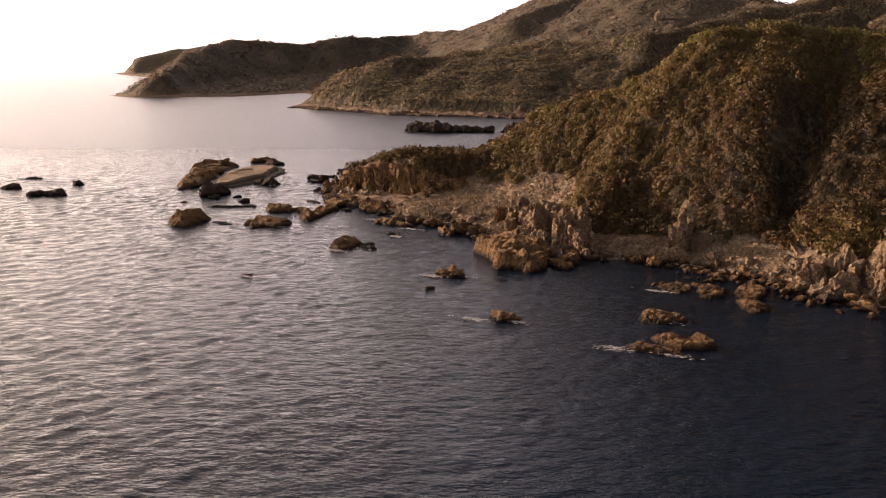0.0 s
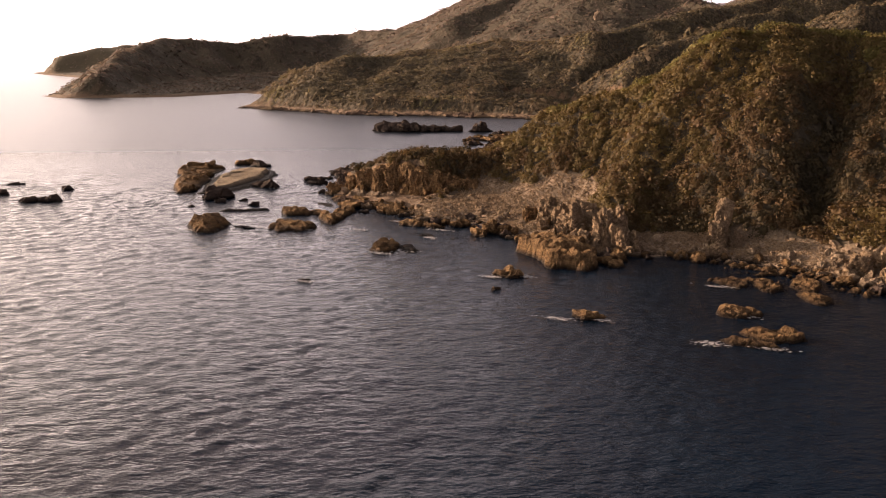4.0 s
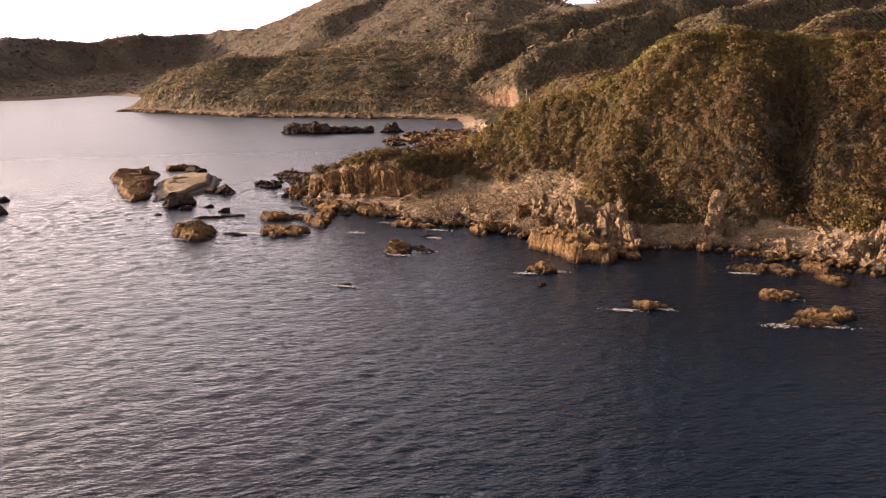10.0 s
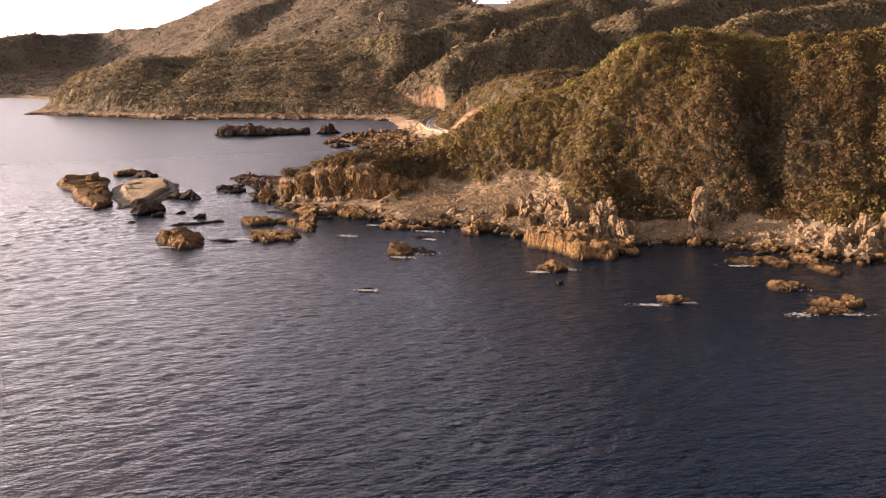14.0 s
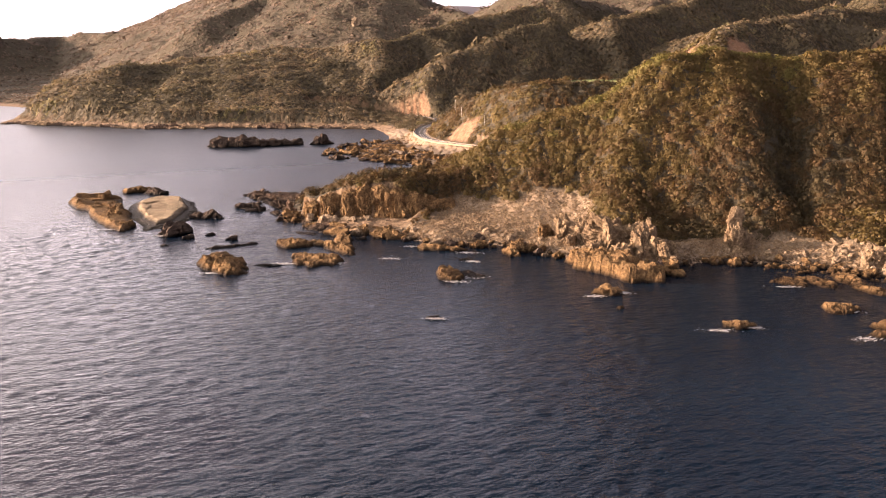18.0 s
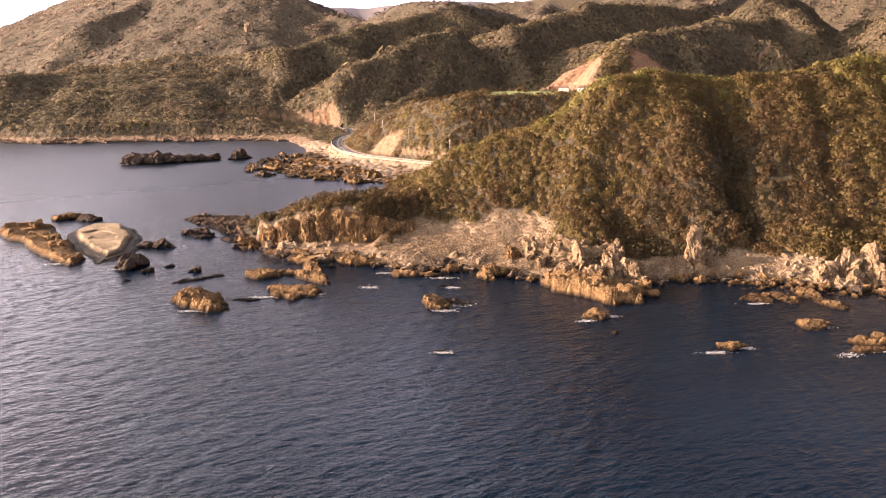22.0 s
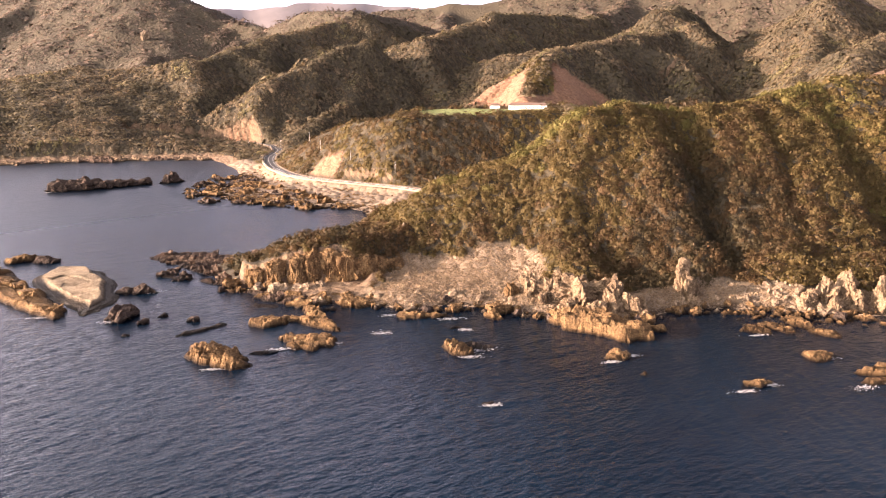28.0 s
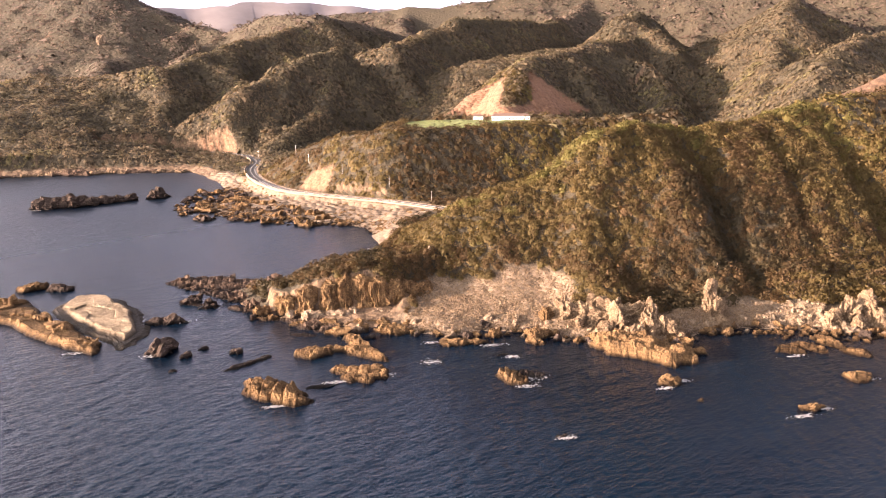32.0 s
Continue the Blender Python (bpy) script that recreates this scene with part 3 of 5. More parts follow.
def crown(seed, clumps, size=0.12, core=True):
    """An uneven crown about 1 across: a few lobes of loose leaf clumps round a dark heart; also which way each point faces."""
    rs = np.random.RandomState(seed)
    k_ = rs.randint(4, 8)
    ang, rad = rs.rand(k_) * 6.283, 0.34 * np.sqrt(rs.rand(k_))
    mids = np.stack([rad * np.cos(ang), rad * np.sin(ang), 0.16 + 0.3 * rs.rand(k_) - 0.25 * rad], 1)
    radii = 0.13 + 0.15 * rs.rand(k_)
    pick = rs.choice(k_, clumps, p=radii ** 2 / np.sum(radii ** 2))
    d_ = rs.normal(size=(clumps, 3))
    d_[:, 2] = np.abs(d_[:, 2]) - 0.25
    d_ /= np.linalg.norm(d_, axis=1)[:, None]
    mid = mids[pick] + d_ * (radii[pick] * (0.75 + 0.5 * rs.rand(clumps)))[:, None] * np.array([1.15, 1.15, 0.9])
    out = d_ + 0.45 * rs.normal(size=(clumps, 3))
    t1 = np.cross(out, rs.normal(size=(clumps, 3)))
    t1 /= np.linalg.norm(t1, axis=1)[:, None]
    t2 = np.cross(out, t1)
    t2 /= np.linalg.norm(t2, axis=1)[:, None]
    s_ = size * (0.45 + 0.9 * rs.rand(clumps, 1))
    vv = np.stack([mid + t1 * s_ * 0.6, mid - t1 * s_ * 0.4 + t2 * s_ * 0.5, mid - t2 * s_ * 0.55], 1).reshape(-1, 3)
    ff = np.arange(clumps * 3).reshape(-1, 3)
    facing = np.repeat(d_ + 0.35 * rs.normal(size=(clumps, 3)), 3, axis=0)
    if core:
        v_, f_ = ICO[1]
        body = v_ * (0.17 + 0.08 * rs.rand(len(v_), 1)) * np.array([1.2, 1.2, 0.8]) + np.array([0, 0, 0.12])
        ff = np.concatenate([f_, ff + len(body)])
        vv = np.concatenate([body, vv])
        facing = np.concatenate([v_, facing])
    # a leaf's two sides face one way, so that the winding follows the way it faces
    e1, e2 = vv[ff[:, 1]] - vv[ff[:, 0]], vv[ff[:, 2]] - vv[ff[:, 0]]
    turned = np.sum(np.cross(e1, e2) * facing[ff[:, 0]], 1) < 0
    ff[turned] = ff[turned][:, ::-1]
    return vv, ff, facing


def forest(name, places, kinds, mat, label, seed, flat=1.0, follow=0.6, even=0.5):
    """Crowns at many places (x, y, z, width, tint, fall of the slope), joined into one canopy that follows the slope."""
    rs = np.random.RandomState(seed)
    vs, fs, ts, ns, base = [], [], [], [], 0
    which = rs.randint(len(kinds), size=len(places))
    for k_, (cv, cf, cn) in enumerate(kinds):
        p = places[which == k_]
        if not len(p):
            continue
        a = rs.rand(len(p)) * 6.283
        w = p[:, 3:4] * np.ones((1, 3))
        w[:, 2] *= (0.75 + 0.5 * rs.rand(len(p))) * flat
        ca, sa = np.cos(a)[:, None], np.sin(a)[:, None]
        x_ = (cv[:, 0] * ca - cv[:, 1] * sa) * w[:, :1] + p[:, :1]
        y_ = (cv[:, 0] * sa + cv[:, 1] * ca) * w[:, 1:2] + p[:, 1:2]
        z_ = cv[:, 2] * w[:, 2:3] + p[:, 2:3] + follow * (p[:, 5:6] * (x_ - p[:, :1]) + p[:, 6:7] * (y_ - p[:, 1:2]))
        vs.append(np.stack([x_, y_, z_], -1).reshape(-1, 3))
        up = np.stack([-p[:, 5], -p[:, 6], np.ones(len(p))], 1)
        up /= np.linalg.norm(up, axis=1)[:, None]
        nn = np.stack([cn[:, 0] * ca - cn[:, 1] * sa, cn[:, 0] * sa + cn[:, 1] * ca, cn[:, 2] + 0 * ca], -1)
        ns.append(((1 - even) * nn + even * up[:, None]).reshape(-1, 3))
        fs.append((cf[None] + (np.arange(len(p)) * len(cv))[:, None, None]).reshape(-1, 3) + base)
        ts.append(np.repeat(p[:, 4], len(cv)))
        base += len(p) * len(cv)
    me_ = mesh_from(name, np.concatenate(vs), np.concatenate(fs), mat, True)
    ns = np.concatenate(ns)
    ns /= np.maximum(np.linalg.norm(ns, axis=1), 1e-6)[:, None]
    me_.normals_split_custom_set_from_vertices(ns)
    point_attribute(me_, "tint", np.concatenate(ts))
    return tagged(new(name, me_), label, "woods", kind="stuff")


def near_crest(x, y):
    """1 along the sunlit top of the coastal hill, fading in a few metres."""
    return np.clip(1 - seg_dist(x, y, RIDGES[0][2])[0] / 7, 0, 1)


def scatter(x0, x1, y0, y1, step, seed, grow, sink=0.22):
    rs = np.random.RandomState(seed)
    px, py = np.meshgrid(np.arange(x0, x1, step), np.arange(y0, y1, step), indexing="ij")
    px = (px + (rs.rand(*px.shape) - 0.5) * step * 1.1).ravel()
    py = (py + (rs.rand(*py.shape) - 0.5) * step * 1.1).ravel()
    z_, d_, sh, rk, cu, fi, rd = land(px, py)
    e = 1.5
    gx_, gy_ = (land(px + e, py)[0] - z_) / e, (land(px, py + e)[0] - z_) / e
    steep_ = np.hypot(gx_, gy_)
    keep = (d_ > 5) & (sh < 0.4 + 0.2 * rs.rand(len(px))) & (rk < 0.5) & (cu < 0.4) & (fi < 0.4) & (rd > 7) & (z_ > 2.2)
    keep &= steep_ < 2.1 + rs.rand(len(px)) * 0.8
    # crest and heights grow yellower; west slopes have sunlight put into the tint
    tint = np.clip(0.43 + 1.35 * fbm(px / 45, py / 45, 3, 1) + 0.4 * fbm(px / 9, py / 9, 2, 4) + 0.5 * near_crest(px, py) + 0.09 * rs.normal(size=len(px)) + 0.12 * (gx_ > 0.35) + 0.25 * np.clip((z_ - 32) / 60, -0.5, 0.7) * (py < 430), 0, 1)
    w = step * grow * np.exp(0.27 * rs.normal(size=len(px)))
    keep &= np.hypot(px - 73, py - 257) > 5
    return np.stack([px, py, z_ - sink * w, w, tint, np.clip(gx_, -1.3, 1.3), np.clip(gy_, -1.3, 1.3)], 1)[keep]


NEAR = [crown(s_, 165, 0.108) for s_ in range(12)]
MID = [crown(20 + s_, 44, 0.14) for s_ in range(8)]
FAR = [crown(40 + s_, 21, 0.22, False) for s_ in range(8)]
DISTANT = [crown(50 + s_, 19, 0.21, False) for s_ in range(8)]
near = scatter(-50, 230, 195, 420, 2.6, 1, 2.0, 0.07)
# the landward flank of the coastal hill lies out of sight: its woods stop a little past the crest
crest_y = np.interp(near[:, 0], [p[0] for p in RIDGES[0][2]], [p[1] for p in RIDGES[0][2]])
near = near[(near[:, 0] < 52) | (near[:, 1] < crest_y + 16)]
shore_tree = (near[:, 2] < 24) & (near[:, 1] < 372) & (near[:, 0] < 150)
order = np.argsort(near[:, 1] + 0.8 * near[:, 2] + 1000 * ~shore_tree)
single, near = near[order[:240]], near[order[240:]]
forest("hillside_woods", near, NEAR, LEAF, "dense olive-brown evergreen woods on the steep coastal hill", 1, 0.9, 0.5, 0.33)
mid = np.concatenate([scatter(230, 470, 150, 420, 5.0, 2, 1.75, 0.1), scatter(40, 430, 420, 720, 4.1, 3, 1.7, 0.1)])
forest("middle_woods", mid, MID, LEAF, "olive green woods on the hill above the coast road", 2, 0.7, 0.8, 0.5)
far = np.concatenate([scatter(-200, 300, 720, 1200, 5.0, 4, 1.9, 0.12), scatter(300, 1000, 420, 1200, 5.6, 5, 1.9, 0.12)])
forest("far_woods", far, FAR, LEAF_FAR, "brownish woods on the farther hills, paled as by haze", 3, 0.55, 0.95, 0.62)
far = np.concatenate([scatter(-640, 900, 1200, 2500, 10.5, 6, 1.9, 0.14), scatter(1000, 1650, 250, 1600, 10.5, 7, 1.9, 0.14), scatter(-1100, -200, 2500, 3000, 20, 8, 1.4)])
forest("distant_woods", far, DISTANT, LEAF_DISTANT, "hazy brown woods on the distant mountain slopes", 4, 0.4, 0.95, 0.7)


def part(name, me_, parent, label=""):
    o = new(name, me_)
    o.parent = parent
    if label:
        o["label"] = label
    return o


def tree_trunk(seed):
    """A tapered trunk with three limbs, for a crown one metre across."""
    rs = np.random.RandomState(seed)
    vs, fs = [], []

    def limb(a, b_, r0, r1):
        base = len(vs)
        ax = Vector(b_) - Vector(a)
        m_ = ax.to_track_quat("Z", "Y").to_matrix()
        for end, r_ in ((Vector(a), r0), (Vector(b_), r1)):
            for j in range(6):
                vs.append(tuple(end + m_ @ Vector((math.cos(j * 1.047) * r_, math.sin(j * 1.047) * r_, 0))))
        for j in range(6):
            fs.append((base + j, base + (j + 1) % 6, base + 6 + (j + 1) % 6, base + 6 + j))

    limb((0, 0, -0.35), (0.02, 0.01, 0.2), 0.05, 0.035)
    for j in range(3):
        a = j * 2.1 + rs.rand()
        limb((0.02, 0.01, 0.15), (0.25 * math.cos(a), 0.25 * math.sin(a), 0.45), 0.03, 0.012)
    return mesh_from("trunk", vs, fs, BARK)


TREE_KINDS = []
for s_ in range(6):
    cv, cf, cn = crown(60 + s_, 190, 0.11)
    cm = mesh_from("crown", cv, cf, LEAF, True)
    point_attribute(cm, "tint", np.full(len(cv), 0.3 + 0.1 * s_))
    cm.normals_split_custom_set_from_vertices(cn / np.linalg.norm(cn, axis=1)[:, None])
    TREE_KINDS.append((cm, tree_trunk(s_)))
TREE_WORDS = ("dark green", "olive green", "olive brown", "dry brown", "russet brown", "yellowish green")
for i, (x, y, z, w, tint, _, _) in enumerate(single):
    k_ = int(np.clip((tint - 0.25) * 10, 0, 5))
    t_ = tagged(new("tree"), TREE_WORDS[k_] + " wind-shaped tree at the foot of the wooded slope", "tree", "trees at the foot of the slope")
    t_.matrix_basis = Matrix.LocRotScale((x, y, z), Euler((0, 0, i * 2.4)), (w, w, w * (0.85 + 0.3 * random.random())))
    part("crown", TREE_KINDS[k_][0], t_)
    part("trunk", TREE_KINDS[k_][1], t_)


# ---- rocks ----
def smooth_line(pts, step=2.0):
    """Points every few metres on a smooth curve through the given ones."""
    p = np.array(pts, float)
    seg = np.concatenate([[0], np.cumsum(np.hypot(*np.diff(p, axis=0).T))])
    out = []
    for i in range(len(p) - 1):
        a, b_, c_, d_ = p[max(i - 1, 0)], p[i], p[i + 1], p[min(i + 2, len(p) - 1)]
        k_ = max(2, int((seg[i + 1] - seg[i]) / step))
        for t in np.arange(k_) / k_:
            out.append(0.5 * (2 * b_ + (c_ - a) * t + (2 * a - 5 * b_ + 4 * c_ - d_) * t * t + (3 * b_ - a - 3 * c_ + d_) * t ** 3))
    return np.array(out + [p[-1]])


def noise3(p, f_, k_=0):
    return (vnoise(p[:, 0] * f_ + 31, p[:, 1] * f_ + 7, k_) + vnoise(p[:, 1] * f_ + 3, p[:, 2] * f_ + 11, k_ + 1) + vnoise(p[:, 2] * f_ + 19, p[:, 0] * f_ + 23, k_ + 2)) / 1.5 - 1


def rock_mesh(seed, length, width, height, mat, sub=4, cuts=12, rough=1.0, beds=0.0, square=0.0, cap=0.0, upright=0.0, wear=0.0):
    """A weathered rock: a blunt body split by joints, bedded and pitted. It reaches below its base."""
    rs = np.random.RandomState(seed)
    v_, f_ = ICO[sub]
    p = v_.copy()
    if square:
        m_ = np.max(np.abs(p), axis=1)[:, None]
        p = p * (1 - square) + p / m_ * 0.85 * square
    for i in range(cuts):
        n_ = rs.normal(size=3) * np.array([1, 1, 0.7 * (1 - upright)])
        n_ /= np.linalg.norm(n_)
        lim = 0.52 + wear + 0.34 * rs.rand()
        over = np.clip(p @ n_ - lim, 0, None)
        p = p - over[:, None] * n_ * 0.93
    size_ = np.array([length / 2, width / 2, height])
    p = p * size_ / np.array([0.86, 0.86, 0.9])
    s_ = max(1.2, (length + width) / 7)
    off = rs.rand(3) * 50
    d_ = v_ * np.array([1, 1, 0.8])
    n1 = noise3(p + off, 0.9 / s_)
    q_ = p + off + 0.5 * s_ * n1[:, None]
    crag = 0.9 - 2.2 * np.abs(noise3(q_, 1.1 / s_, 3))
    cleft = np.minimum(0.25, 1.6 * np.abs(noise3(q_ * np.array([1, 1, 0.45]), 2.2 / s_, 1))) * 4
    chips = 1.5 * np.abs(noise3(q_, 4.6 / s_, 2)) + 0.8 * np.abs(noise3(q_, 9.7 / s_, 4))
    fine = rough * min(1.1, 0.16 * height + 0.05 + 0.03 * min(length, 12))
    amp = rough * min(height, 6, max(length, width) / 2.5) * 0.3
    p = p + d_ * (amp * (0.35 * n1 + 0.3 * crag + 0.4 * (cleft - 1) + 0.45 * (chips - 0.5)))[:, None]
    seeds = rs.rand(46, 3) * 2 - 1
    seeds = seeds * size_ * np.array([1.1, 1.1, 1.1])
    stretch_ = np.array([1, 1, 0.6]) / s_
    gap = np.linalg.norm((q_ - off)[:, None] * stretch_ - seeds[None] * stretch_, axis=2)
    near_ = np.argmin(gap, 1)
    two = np.partition(gap, 1, axis=1)
    lean = rs.normal(0, 0.22, (46, 3))
    push = rs.normal(0, 0.34, 46)
    block = push[near_] * amp * 1.5 + np.sum(lean[near_] * (p - seeds[near_]), 1) * rough * 0.8
    block = np.clip(block, -1.6 * amp, 1.6 * amp) - amp * 0.7 * np.clip(1 - (two[:, 1] - two[:, 0]) / 0.07, 0, 1)
    p = p + d_ * block[:, None]
    p = p + d_ * (fine * (0.75 * np.abs(noise3(q_, 0.34, 5)) - 0.9 * np.abs(noise3(q_ * np.array([1, 1, 0.6]), 0.75, 1)) + 0.5 * np.abs(noise3(q_, 1.5, 2))))[:, None]
    if cap:
        lid = height * cap + 0.012 * p[:, 0] - 0.05 * p[:, 1] + 0.8 * n1 + 0.12 * (chips - 0.5)
        p[:, 2] = np.where(p[:, 2] > lid, lid + 0.06 * (p[:, 2] - lid), p[:, 2])
    if beds:
        st = height / max(3, round(height / 1.1))
        zz = p[:, 2] + 0.12 * p[:, 0] + 0.2 * n1
        k_ = np.floor(zz / st)
        t_ = zz / st - k_
        p[:, 2] += beds * (k_ * st + st * np.clip((t_ - 0.5) * 3 + 0.5, 0, 1) - zz)
        jut = np.where(k_ % 2 == 0, 1.0, 0.9) * 1.0
        p[:, :2] *= (1 - beds * 0.5 * (1 - jut))[:, None]
    p[:, 2] = np.maximum(p[:, 2], -2.0)
    return mesh_from("rock", p, f_, mat)


def rock(name, label, cat, seed, x, y, z, length, width, height, yaw, mat, group="", **kw):
    o = new(name, rock_mesh(seed, length, width, height, mat, **kw))
    o.matrix_basis = pose(x, y, z, 0, 0, yaw)
    return tagged(o, label, cat, group)


SEA_ROCKS = [
    # x, y, length, width, height, yaw, shape
    (-81, 312, 9, 4, 1.0, -35, "d"), 
    (-95, 488, 11, 8, 3.6, -30, "d"), (-83, 409, 15, 9, 4.2, -40, "d"), (-101, 379, 11, 10, 5.5, 10, "d"),
    (-98, 368, 5, 3.5, 2.2, 30, "d"), (-89, 371, 4.2, 3, 1.9, 0, "d"), (-83, 359, 6, 4, 2.2, -20, "d"), (-108, 358, 3, 2, 1, 0, "d"),
    (1, 235.5, 9.5, 6, 2.8, -30, "b"), (-3.5, 220.5, 2.4, 2, 1.3, 0, "b"),
    (14, 194, 10, 5, 2.2, -20, "b"), (-55, 234.5, 4.5, 2.5, 1.1, -30, "d"),
    (-198, 396, 11, 6, 3, 0, "d"), (-179, 377, 10, 6, 2.6, 10, "d"), (-170, 377, 9, 7, 3.6, -10, "d"), (-173.5, 409, 5.5, 4.5, 2.6, 0, "d"), (-204, 428, 8, 4, 1.6, 0, "d"),
    (-14, 306, 9, 5, 2.0, -30, "b"), (-20, 312, 12, 7, 3.0, -30, "b"), (-4, 307, 7, 5, 3.6, 20, "b"), (6, 296, 6, 9, 5.5, 0, "b"), (1, 290, 4, 8, 3.4, 20, "b"),
    (-28, 336, 14, 7, 4.4, -40, "b"), (-17, 291, 5, 3, 1.0, -30, "d"), (-38, 338, 5, 3, 1.2, -30, "d"),
    (62, 246, 5, 4, 3.8, 0, "b"), (59, 251, 6, 5, 3, 30, "b"), (33, 246, 5, 14, 3.2, 25, "b"), (38, 250, 8, 7, 4, 0, "b"),
]
for i, (x, y, a, b_, h, yaw, kind) in enumerate(SEA_ROCKS):
    low = h < 1.8
    if kind == "b":
        lab = "low golden-brown reef rock awash in the sea" if low else "craggy golden-brown sea rock with a dark wet foot"
    else:
        lab = "low dark reef rock awash in the sea" if low else "dark weathered sea rock standing in the water"
    rock("sea_rock", lab, "rock", 300 + i, x, y, -0.2, a, b_, 0.8 * h, yaw, ROCK_BROWN if kind == "b" else ROCK_DARK, "sea rocks",
         sub=5 if a > 13 else 4 if a > 4 else 3, beds=0.35 if i % 3 else 0.0, cuts=10 + i % 6)

# the great flat slab and the bedded rocks beside it
def slab_rock(name, label, outline, top, tilt, rim, uneven, seed, mat, group="", cell=7.0, shelf=False):
    """A broad low slab: jointed, uneven top and a broken rim that drops into the sea."""
    rs = np.random.RandomState(seed)
    o_ = np.array(outline)
    c_, lo, hi = o_.mean(0), o_.min(0) - 4, o_.max(0) + 4
    x_, y_ = np.meshgrid(np.arange(lo[0], hi[0], 0.55), np.arange(lo[1], hi[1], 0.55), indexing="ij")
    x_, y_ = x_ + 0.2 * (rs.rand(*x_.shape) - 0.5), y_ + 0.2 * (rs.rand(*x_.shape) - 0.5)
    line_ = [tuple(v_) for v_ in smooth_line(outline + outline[:1], 3.0)]
    sd, _ = seg_dist(x_, y_, line_)
    sd = np.where(inside(x_, y_, line_[:-1]), sd, -sd) + 4.5 * fbm(x_ / 6 + seed, y_ / 6, 4, 1)
    joints = np.stack([lo[0] + (hi - lo)[0] * rs.rand(26), lo[1] + (hi - lo)[1] * rs.rand(26)], 1)
    g_ = np.hypot(x_[..., None] - joints[:, 0], (y_[..., None] - joints[:, 1]) * 0.7) / cell
    k_, two = np.argmin(g_, -1), np.partition(g_, 1, axis=-1)
    lean = rs.normal(0, 0.035, (26, 2)) * uneven
    h_ = top + tilt[0] * (x_ - c_[0]) + tilt[1] * (y_ - c_[1]) + rs.normal(0, 0.22 * uneven, 26)[k_]
    h_ = h_ + lean[k_, 0] * (x_ - joints[k_, 0]) + lean[k_, 1] * (y_ - joints[k_, 1]) - 0.3 * uneven * np.clip(1 - (two[..., 1] - two[..., 0]) / 0.05, 0, 1)
    h_ = h_ + 1.4 * fbm(x_ / 11, y_ / 11 + seed, 4, 2) + 0.5 * uneven * (0.25 - np.abs(fbm(x_ / 3, y_ / 3, 3, 4)))
    t_ = np.clip(sd / rim, 0, 1)
    if shelf:
        up_ = np.clip((t_ - 0.55) / 0.4, 0, 1)
        h_ = 0.75 * np.clip(t_ * 4, 0, 1) + (h_ - 0.75) * up_ * up_ * (3 - 2 * up_)
        t_ = np.clip(t_ * 4, 0, 1)
    h_ = np.where(sd > 0, h_ * t_ ** 0.9 + (1 - t_) * 0.9 * (vnoise(x_ / 1.5, y_ / 1.5, 5) - 0.3), sd * 1.5)
    ii = np.arange(x_.size).reshape(x_.shape)
    q_ = np.stack([ii[:-1, :-1], ii[1:, :-1], ii[1:, 1:], ii[:-1, 1:]], -1).reshape(-1, 4)
    q_ = q_[sd.ravel()[q_].max(1) > -1.2]
    used = np.unique(q_)
    back = np.zeros(x_.size, int)
    back[used] = np.arange(len(used))
    v_ = np.stack([x_ - c_[0], y_ - c_[1], np.maximum(h_, -1.6)], -1).reshape(-1, 3)[used]
    ob = new(name, mesh_from(name, v_, back[q_], mat))
    ob.location = (c_[0], c_[1], 0)
    return tagged(ob, label, "rock", group)


slab_rock("flat_slab_rock", "broad pale flat-topped rock slab with a dark wet rim",
          [(-111, 457), (-103, 466), (-95, 468.5), (-86, 466), (-83, 450), (-85, 430), (-92.5, 408), (-101, 396), (-110.5, 391), (-111.5, 405), (-113.5, 418), (-113, 438)], 2.5, (0.022, 0.004), 6.5, 0.45, 3, ROCK_FLAT, cell=14.0, shelf=True)
slab_rock("bedded_rock", "low tilted grey-brown bedded rock slab in the sea", [(-138, 479), (-127, 486), (-115.5, 483), (-113, 464), (-124.5, 440), (-131, 448)], 1.9, (-0.05, 0.005), 2.5, 2.0, 5, ROCK_BROWN, "bedded rocks")
slab_rock("bedded_rock", "low tilted golden-brown bedded rock slab in the sea", [(-127, 452), (-117, 456), (-114, 440), (-113, 420), (-115, 401), (-121, 393), (-127, 415), (-129.5, 437)], 2.0, (-0.07, -0.004), 2.5, 2.0, 7, ROCK_BROWN, "bedded rocks")
for i, (x, y, a, b_, h, yaw) in enumerate([(-117, 445, 15, 5, 2.6, 80), (-125, 456, 12, 5, 2.6, 100), (-120, 424, 10, 5, 3.4, 60), (-118, 402, 8, 6, 3.0, 20), (-104, 497, 15, 8, 3.0, 10), (-120, 476, 12, 6, 3.2, 30)]):
    rock("bedded_rock", "tilted grey-brown bedded rock in the sea", "rock", 420 + i, x, y, -0.3, a, b_, h, yaw, ROCK_BROWN, "bedded rocks", sub=4, beds=0.4, rough=1.2, square=0.3, upright=0.5)


